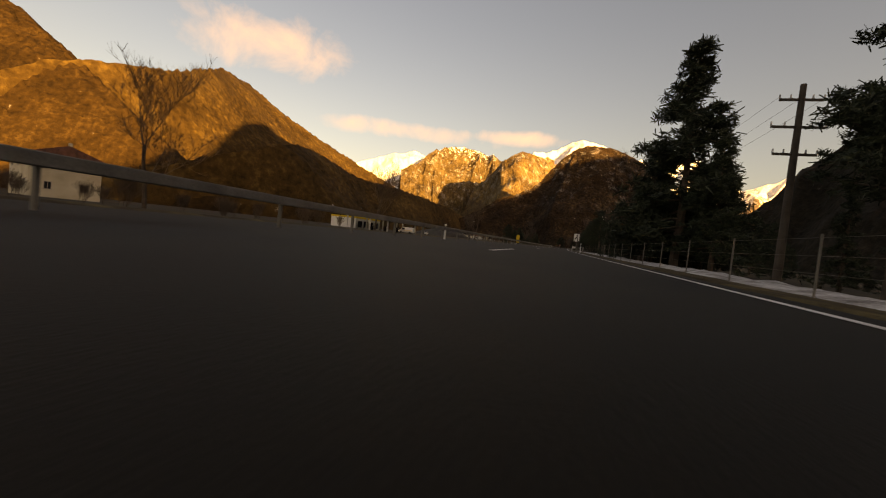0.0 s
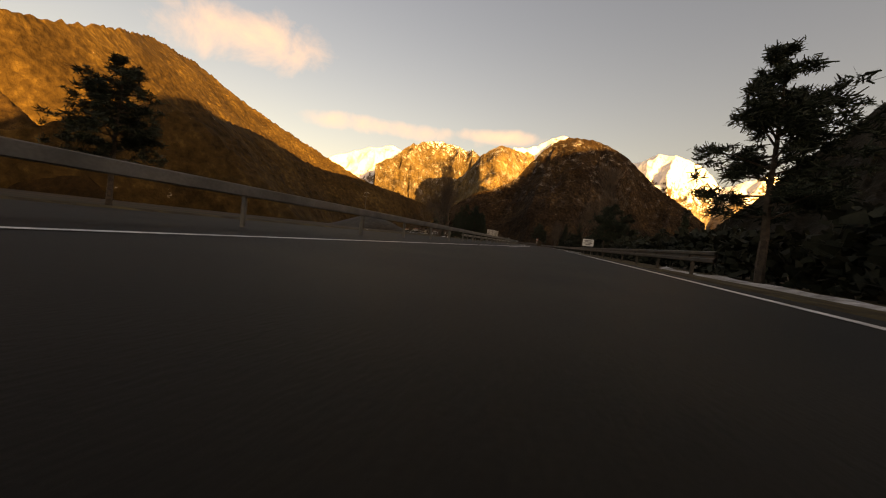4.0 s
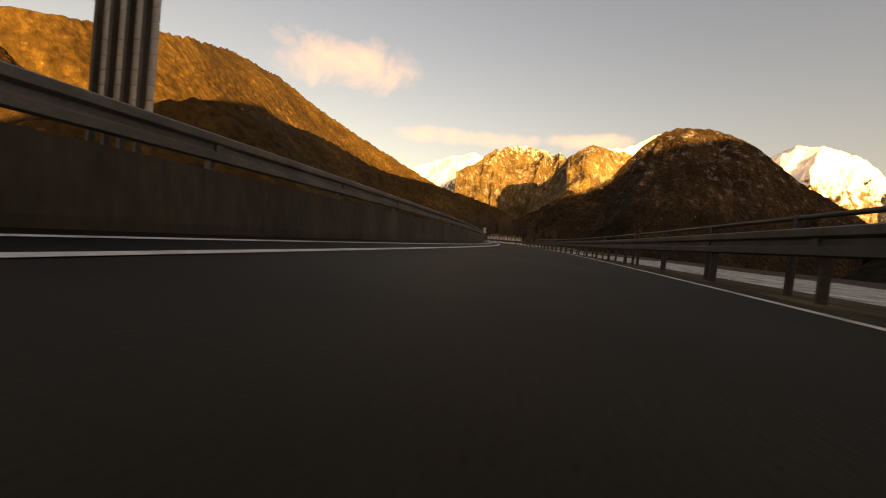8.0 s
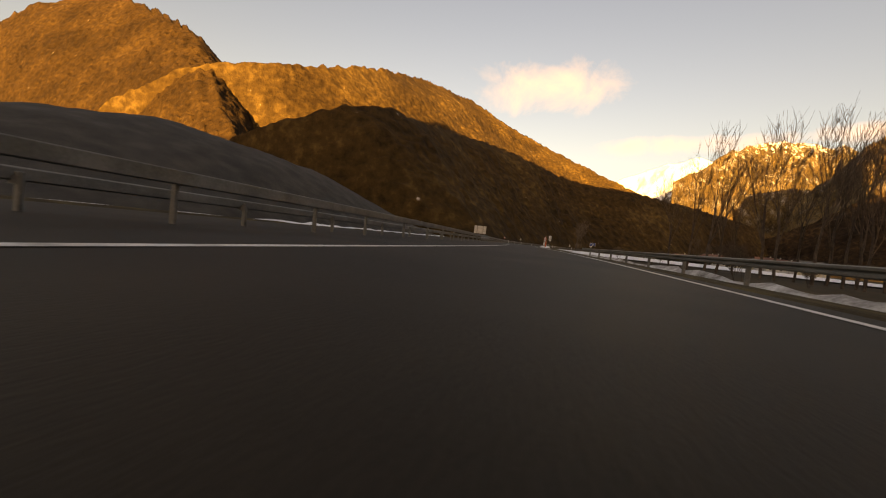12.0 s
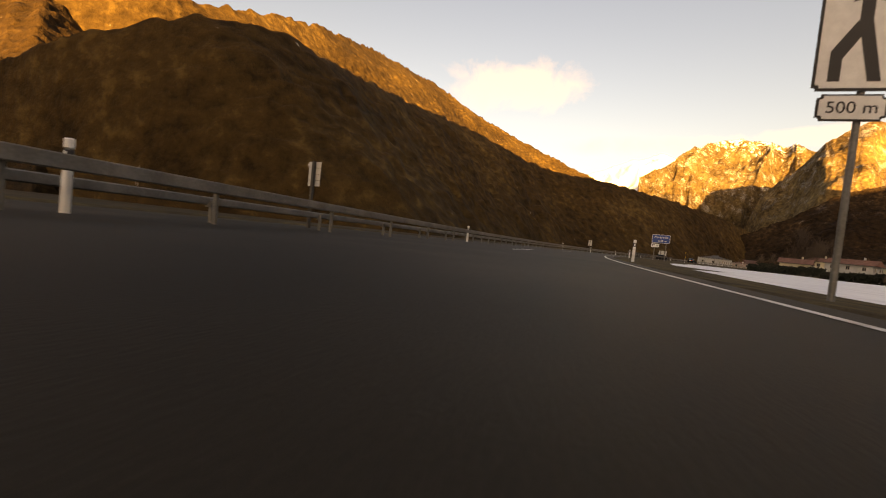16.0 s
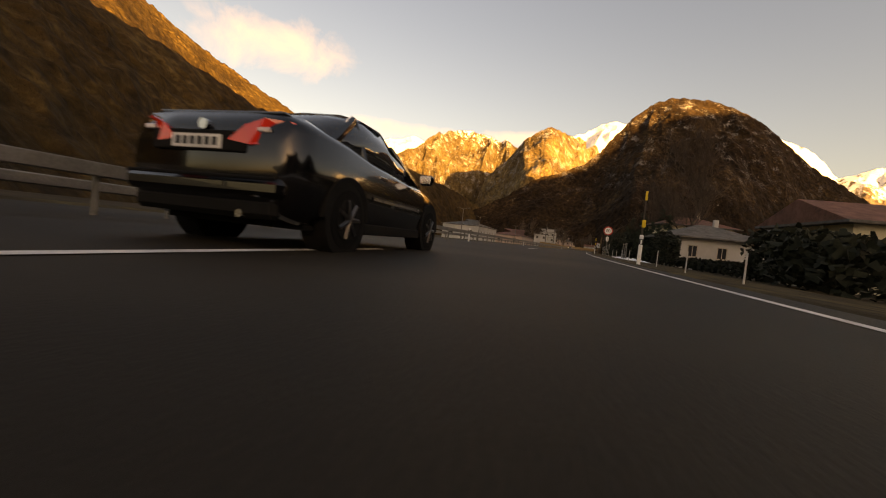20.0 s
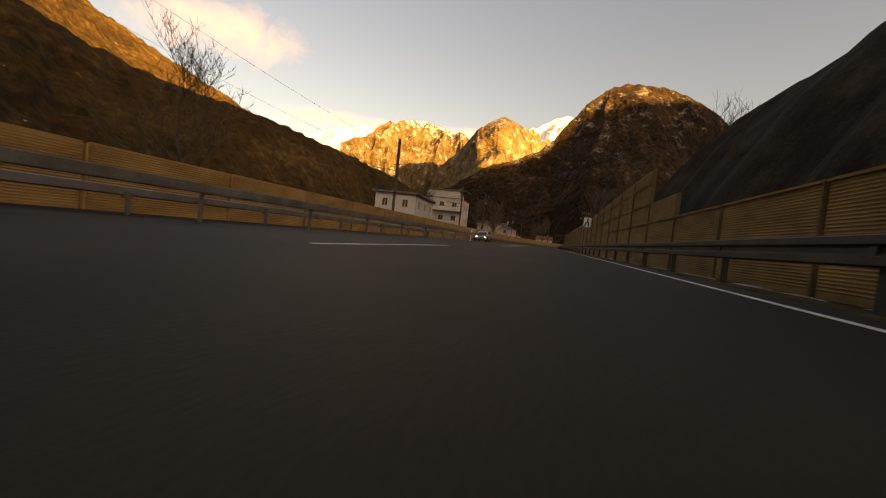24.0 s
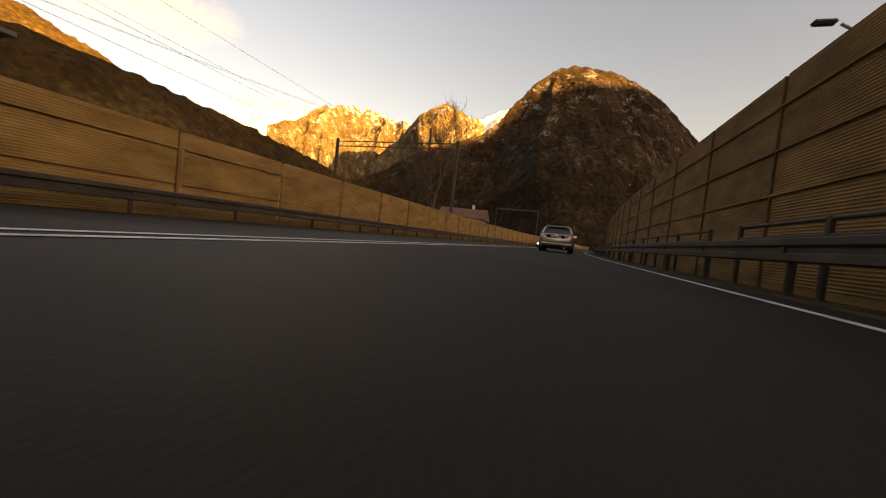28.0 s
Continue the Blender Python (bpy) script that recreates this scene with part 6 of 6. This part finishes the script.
def loft(stations, name, mat, parent, label="", smooth=True):
    """A closed shell through rings of points along y."""
    k = len(stations[0])
    vv = [p for ring in stations for p in ring]
    ff = [(i * k + j, i * k + (j + 1) % k, (i + 1) * k + (j + 1) % k, (i + 1) * k + j) for i in range(len(stations) - 1) for j in range(k)]
    ff += [tuple(range(k - 1, -1, -1)), tuple((len(stations) - 1) * k + j for j in range(k))]
    me = mesh_of(name, vv, ff, mat, smooth)
    bm = bmesh.new()
    bm.from_mesh(me)
    bmesh.ops.recalc_face_normals(bm, faces=bm.faces)
    bm.to_mesh(me)
    bm.free()
    ob = new(name, me)
    ob.parent = parent
    if label:
        tagged(ob, label)
    return ob


def ring(y, w, z0, zb, top_w, zt, tuck=0.06):
    """One cross-section of a body: sill, flank, shoulder and top, both sides."""
    half = [(w * 0.86, z0), (w - tuck * 0.4, z0 + 0.1), (w, z0 + (zb - z0) * 0.55), (w - 0.015, zb - 0.06), (w - tuck, zb), (top_w, zt - 0.02), (top_w * 0.55, zt)]
    return [Vector((x, y, z)) for x, z in half] + [Vector((-x, y, z)) for x, z in reversed(half)]


def car(m, kind, paint, label, oncoming=False, lamps_on=True):
    """A passenger car; +y is its front."""
    th = thing("car", m, label, "car", "cars on the road")
    hw = 0.87
    if kind == "coupe":
        length, wb, r, belt = 4.04, 2.54, 0.315, 0.93
        rear, front = -0.86, 3.18
        body = [(rear, 0.74, 0.40, 0.86, 0.62, 0.94), (rear + 0.07, 0.82, 0.28, 1.0, 0.68, 1.08), (rear + 0.3, 0.86, 0.22, 1.04, 0.7, 1.13), (rear + 0.85, hw, 0.2, 1.02, 0.7, 1.1), (0.5, hw, 0.2, 0.97, 0.68, 1.02), (1.5, hw, 0.2, 0.92, 0.66, 0.95),
                (2.1, hw, 0.2, 0.9, 0.64, 0.94), (2.7, 0.85, 0.22, 0.82, 0.56, 0.84), (3.05, 0.78, 0.26, 0.66, 0.46, 0.7), (front, 0.66, 0.34, 0.52, 0.4, 0.54)]
        cabin = [(-0.2, 0.72, 0.97, 0.6, 1.06), (0.15, 0.74, 0.97, 0.57, 1.36), (0.5, 0.76, 0.96, 0.58, 1.48), (1.0, 0.76, 0.95, 0.58, 1.49), (1.55, 0.76, 0.94, 0.57, 1.3), (2.25, 0.72, 0.92, 0.6, 0.95)]
        roof_y = (0.35, 1.35)
    else:
        length, wb, r, belt = 4.75, 2.85, 0.32, 0.95
        rear, front = -1.0, 3.72
        body = [(rear, 0.72, 0.42, 0.78, 0.6, 0.84), (rear + 0.06, 0.83, 0.3, 0.95, 0.7, 1.0), (rear + 0.3, 0.87, 0.22, 0.98, 0.72, 1.03), (0.2, 0.9, 0.2, 0.97, 0.72, 1.02), (1.3, 0.9, 0.2, 0.95, 0.72, 1.0), (2.3, 0.9, 0.2, 0.92, 0.7, 0.97),
                (3.1, 0.88, 0.22, 0.84, 0.6, 0.88), (3.5, 0.82, 0.26, 0.72, 0.5, 0.76), (front, 0.7, 0.36, 0.56, 0.42, 0.58)]
        cabin = [(rear + 0.12, 0.76, 0.98, 0.66, 1.04), (rear + 0.36, 0.77, 0.98, 0.6, 1.38), (rear + 0.55, 0.78, 0.97, 0.59, 1.44), (0.6, 0.79, 0.96, 0.6, 1.47), (1.4, 0.79, 0.95, 0.59, 1.45), (1.9, 0.78, 0.94, 0.58, 1.3), (2.65, 0.74, 0.92, 0.6, 0.97)]
        roof_y = (rear + 0.42, 1.62)
    part_body = loft([ring(y, w, z0, zb, tw, zt) for y, w, z0, zb, tw, zt in body], "body", paint, th)
    # glasshouse, then the painted roof and pillars on it
    def cab(y, wl, zl, wt, zt):
        half = [(wl, zl - 0.02), (wl - 0.02, zl + (zt - zl) * 0.5), (wt + 0.03, zt - 0.05), (wt * 0.6, zt)]
        return [Vector((x, y, z)) for x, z in half] + [Vector((-x, y, z)) for x, z in reversed(half)]
    loft([cab(*c) for c in cabin], "glasshouse", CARGLASS, th, "tinted glass")
    ys = [c[0] for c in cabin]
    def at(y, k):
        return float(np.interp(y, ys, [c[k] for c in cabin]))
    bm = bmesh.new()
    yy = np.linspace(roof_y[0], roof_y[1], 7)
    grid = []
    for y in yy:
        wt, zt = at(y, 3), at(y, 4)
        grid.append([bm.verts.new((x, y, z)) for x, z in ((-wt - 0.045, zt - 0.06), (-wt * 0.62, zt + 0.012), (0, zt + 0.025), (wt * 0.62, zt + 0.012), (wt + 0.045, zt - 0.06))])
    for a, b3 in zip(grid, grid[1:]):
        for j in range(4):
            bm.faces.new((a[j], a[j + 1], b3[j + 1], b3[j]))
    bmesh.ops.solidify(bm, geom=list(bm.faces), thickness=0.02)
    part("roof", bm, paint, th, smooth=True)
    pillars = (0.42, 1.62) if kind == "coupe" else (rear + 0.95, 0.75, 1.75)
    for sx in (-1, 1):
        for y in pillars:
            a = Vector((sx * (at(y, 1) + 0.006), y + (0.22 if y == pillars[-1] else 0), at(y, 2)))
            b3 = Vector((sx * (at(y, 3) + 0.04), y - (0.14 if y == pillars[-1] else 0.04), at(y - 0.1, 4) - 0.05))
            part("pillar", tube_bm(a, b3, 0.045, 0.035, 6), paint if kind == "coupe" else TRIM, th)
        # front and rear pillars along the screen edges
        a = Vector((sx * (cabin[-1][1]), cabin[-1][0], cabin[-1][2] + 0.02))
        b3 = Vector((sx * (at(roof_y[1], 3) + 0.04), roof_y[1], at(roof_y[1], 4) - 0.05))
        part("pillar", tube_bm(a, b3, 0.045, 0.04, 6), paint, th)
        a = Vector((sx * (cabin[0][1]), cabin[0][0], cabin[0][2] + 0.02))
        b3 = Vector((sx * (at(roof_y[0], 3) + 0.04), roof_y[0], at(roof_y[0], 4) - 0.05))
        part("pillar", tube_bm(a, b3, 0.07 if kind != "coupe" else 0.06, 0.05, 6), paint, th)
        mir = part("mirror", box_bm((0.2, 0.12, 0.15), (sx * 0.98, cabin[-1][0] - 0.35, 1.02), 0.04), paint, th)
        part("mirror_glass", box_bm((0.16, 0.01, 0.11), (sx * 0.98, cabin[-1][0] - 0.415, 1.02)), CHROME, mir)
        wmax = max(b4[1] for b4 in body)
        part("side_strip", box_bm((0.02, 1.5, 0.035), (sx * (wmax + 0.004), 1.25, 0.58)), CHROME if kind == "coupe" else TRIM, th)
        part("door_handle", box_bm((0.03, 0.2, 0.035), (sx * (wmax - 0.01), 0.75 if kind == "coupe" else 0.95, 0.84), 0.008), paint if kind != "coupe" else CHROME, th)
        part("sill", box_bm((0.03, wb - 0.8, 0.12), (sx * (wmax - 0.03), wb / 2, 0.24), 0.01), TRIM, th)
        for y in (0, wb):
            bm = bmesh.new()
            hoops = []
            for k in range(17):
                an = math.pi * k / 16
                hoops.append([bm.verts.new((sx * (wmax - 0.05 + dx), y + math.cos(an) * rr, r + math.sin(an) * rr)) for dx, rr in ((0, r + 0.03), (0.055, r + 0.035), (0.06, r + 0.095), (0, r + 0.11))])
            for a, b3 in zip(hoops, hoops[1:]):
                for q in range(4):
                    bm.faces.new((a[q], a[(q + 1) % 4], b3[(q + 1) % 4], b3[q]))
            bmesh.ops.recalc_face_normals(bm, faces=bm.faces)
            part("wheel_arch", bm, TRIM, th)
            bm = tube_bm((sx * (wmax - 0.26), y, r), (sx * (wmax + 0.002), y, r), r + 0.06, None, 24)
            part("wheel_well", bm, TRIM, th)
            wheel(th, sx * (wmax - 0.09), y, r, 0.2, sx)
        # lamps
        if kind == "coupe":
            pts = [(0.26, 0.84), (0.46, 0.81), (0.68, 0.84), (0.775, 0.94), (0.76, 1.02), (0.58, 1.02), (0.42, 0.96)]
        else:
            pts = [(0.44, 0.80), (0.76, 0.77), (0.81, 0.82), (0.79, 0.94), (0.68, 0.96), (0.5, 0.93)]
        bm = bmesh.new()
        fr = []
        for x, z in pts:
            y = rear + 0.0 + 0.16 * max(0.0, (x - 0.42) / 0.42) ** 2 - (0.015 if x < 0.6 else 0.0) - 0.012
            fr.append(bm.verts.new((sx * x, y, z)))
        bm.faces.new(fr)
        ext = bmesh.ops.extrude_face_region(bm, geom=list(bm.faces))
        bmesh.ops.translate(bm, verts=[v2 for v2 in ext["geom"] if isinstance(v2, bmesh.types.BMVert)], vec=(0, 0.24, 0))
        bmesh.ops.recalc_face_normals(bm, faces=bm.faces)
        tl = part("tail_lamp", bm, TAIL, th, "red tail lamp")
        part("lamp_lens", box_bm((0.12, 0.02, 0.04), (sx * (0.58 if kind == "coupe" else 0.6), rear - 0.004, 0.93 if kind == "coupe" else 0.95), 0.008), TAILCLEAR, tl)
        part("head_lamp", box_bm((0.34, 0.2, 0.14), (sx * 0.56, front - 0.16, 0.6), 0.04), HEADLAMP if oncoming else CHROME, th)
    # rear details
    part("bumper", box_bm((1.62, 0.12, 0.16), (0, rear + 0.02, 0.48), 0.05), paint, th)
    part("bumper_skirt", box_bm((1.45, 0.12, 0.16), (0, rear + 0.06, 0.32), 0.04), TRIM, th)
    part("bumper_strip", box_bm((1.5, 0.03, 0.03), (0, rear - 0.05, 0.55), 0.008), TRIM, th)
    plate = part("number_plate", box_bm((0.5, 0.02, 0.11), (-0.05, rear - 0.025, 0.82 if kind == "coupe" else 0.86)), PLATE, th, "white number plate")
    for k in range(6):
        part("plate_bar", box_bm((0.045, 0.006, 0.065), (-0.05 - 0.185 + 0.075 * k, rear - 0.037, 0.82 if kind == "coupe" else 0.86)), SIGNBLACK, plate)
    part("plate_recess", box_bm((0.95, 0.02, 0.17), (-0.05, rear - 0.012, 0.83 if kind == "coupe" else 0.86), 0.01), TRIM, th)
    part("badge", tube_bm((0, rear - 0.03, 0.96), (0, rear + 0.02, 0.96), 0.045, None, 12), CHROME, th)
    part("exhaust", tube_bm((0.42, rear - 0.02, 0.27), (0.42, rear + 0.3, 0.27), 0.035, None, 10), CHROME, th)
    if kind == "coupe":
        part("boot_lip", box_bm((1.3, 0.1, 0.03), (0, rear + 0.17, 1.1), 0.012), paint, th)
    else:
        part("roof_lip", box_bm((1.2, 0.16, 0.04), (0, rear + 0.34, 1.42), 0.015), paint, th)
        part("wiper", tube_bm((-0.05, rear + 0.13, 1.03), (0.35, rear + 0.16, 1.1), 0.012), TRIM, th)
        for sx in (-1, 1):
            part("roof_rail", tube_bm((sx * 0.6, rear + 0.6, 1.49), (sx * 0.6, 1.4, 1.49), 0.018), CHROME, th)
    part("underbody", box_bm((1.5, length - 0.7, 0.12), (0, (rear + front) / 2, 0.24)), TRIM, th)
    return th


def van(m, label):
    """A white delivery van; +y is its front."""
    th = thing("van", m, label, "van", "cars on the road")
    body = [(-1.0, 0.86, 0.35, 1.1, 0.78, 1.93), (-0.9, 0.95, 0.25, 1.15, 0.84, 1.97), (1.5, 0.96, 0.25, 1.15, 0.86, 1.99), (2.4, 0.96, 0.25, 1.12, 0.8, 1.9), (3.0, 0.95, 0.25, 1.08, 0.74, 1.45), (3.35, 0.93, 0.25, 1.02, 0.7, 1.1), (3.8, 0.85, 0.28, 0.84, 0.6, 0.9), (3.92, 0.75, 0.34, 0.7, 0.5, 0.72)]
    loft([ring(*b4) for b4 in body], "body", CARWHITE, th)
    bm = bmesh.new()
    vs = [bm.verts.new(p) for p in ((-0.74, 3.36, 1.13), (0.74, 3.36, 1.13), (0.68, 2.52, 1.84), (-0.68, 2.52, 1.84))]
    bm.faces.new(vs)
    bmesh.ops.translate(bm, verts=bm.verts, vec=(0, 0.03, 0.02))
    part("windscreen", bm, CARGLASS, th)
    for sx in (-1, 1):
        part("side_window", box_bm((0.02, 0.95, 0.5), (sx * 0.905, 2.2, 1.42)), CARGLASS, th)
        part("stripe", box_bm((0.012, 3.0, 0.1), (sx * 0.965, 0.6, 0.95)), SIGNYELLOW, th)
        part("head_lamp", box_bm((0.28, 0.12, 0.18), (sx * 0.6, 3.86, 0.72), 0.04), HEADLAMP, th)
        part("mirror", box_bm((0.2, 0.1, 0.24), (sx * 1.06, 2.75, 1.25), 0.03), TRIM, th)
        for y in (0, 3.0):
            wheel(th, sx * 0.87, y, 0.33, 0.2, sx)
    part("bumper", box_bm((1.6, 0.1, 0.24), (0, 3.9, 0.42), 0.04), TRIM, th)
    part("grille", box_bm((0.8, 0.05, 0.12), (0, 3.93, 0.7), 0.01), TRIM, th)
    return th


car(at_road(770 + 3.35, -2.8, 0, 0), "coupe", CARBLACK, "black folding-roof coupe with lit red tail lamps")
car(at_road(731.5 + 10.2, -2.15, 0, -1), "estate", CARBLUE, "dark blue estate car with red tail lamps")
car(at_road(1078 + 22.5, -0.15, 0, 0), "estate", CARSILVER, "silver estate car with lit red tail lamps")
car(at_road(1150, -5.6, 0, 176), "estate", CARSILVER, "oncoming silver car with lit headlamps", True)
van(at_road(452, -10.6, 0, 180), "oncoming white van with lit headlamps")
car(at_road(444, -10.4, 0, 180), "estate", CARSILVER, "oncoming pale car with lit headlamps", True)
car(at_road(418, -10.6, 0, 180), "estate", CARBLUE, "oncoming dark car with lit headlamps", True)
car(at_road(980, -8.9, 0, 180), "estate", CARSILVER, "oncoming silver estate car beyond the median rail", True)
car(at_road(165, -60, -0.45, 20), "coupe", CARWHITE, "white car parked beyond the far lanes")
van(at_road(116, -47, -0.4, 95), "delivery van parked at the filling station")
car(at_road(560, -10.6, 0, 180), "estate", CARSILVER, "oncoming silver car with lit headlamps", True)
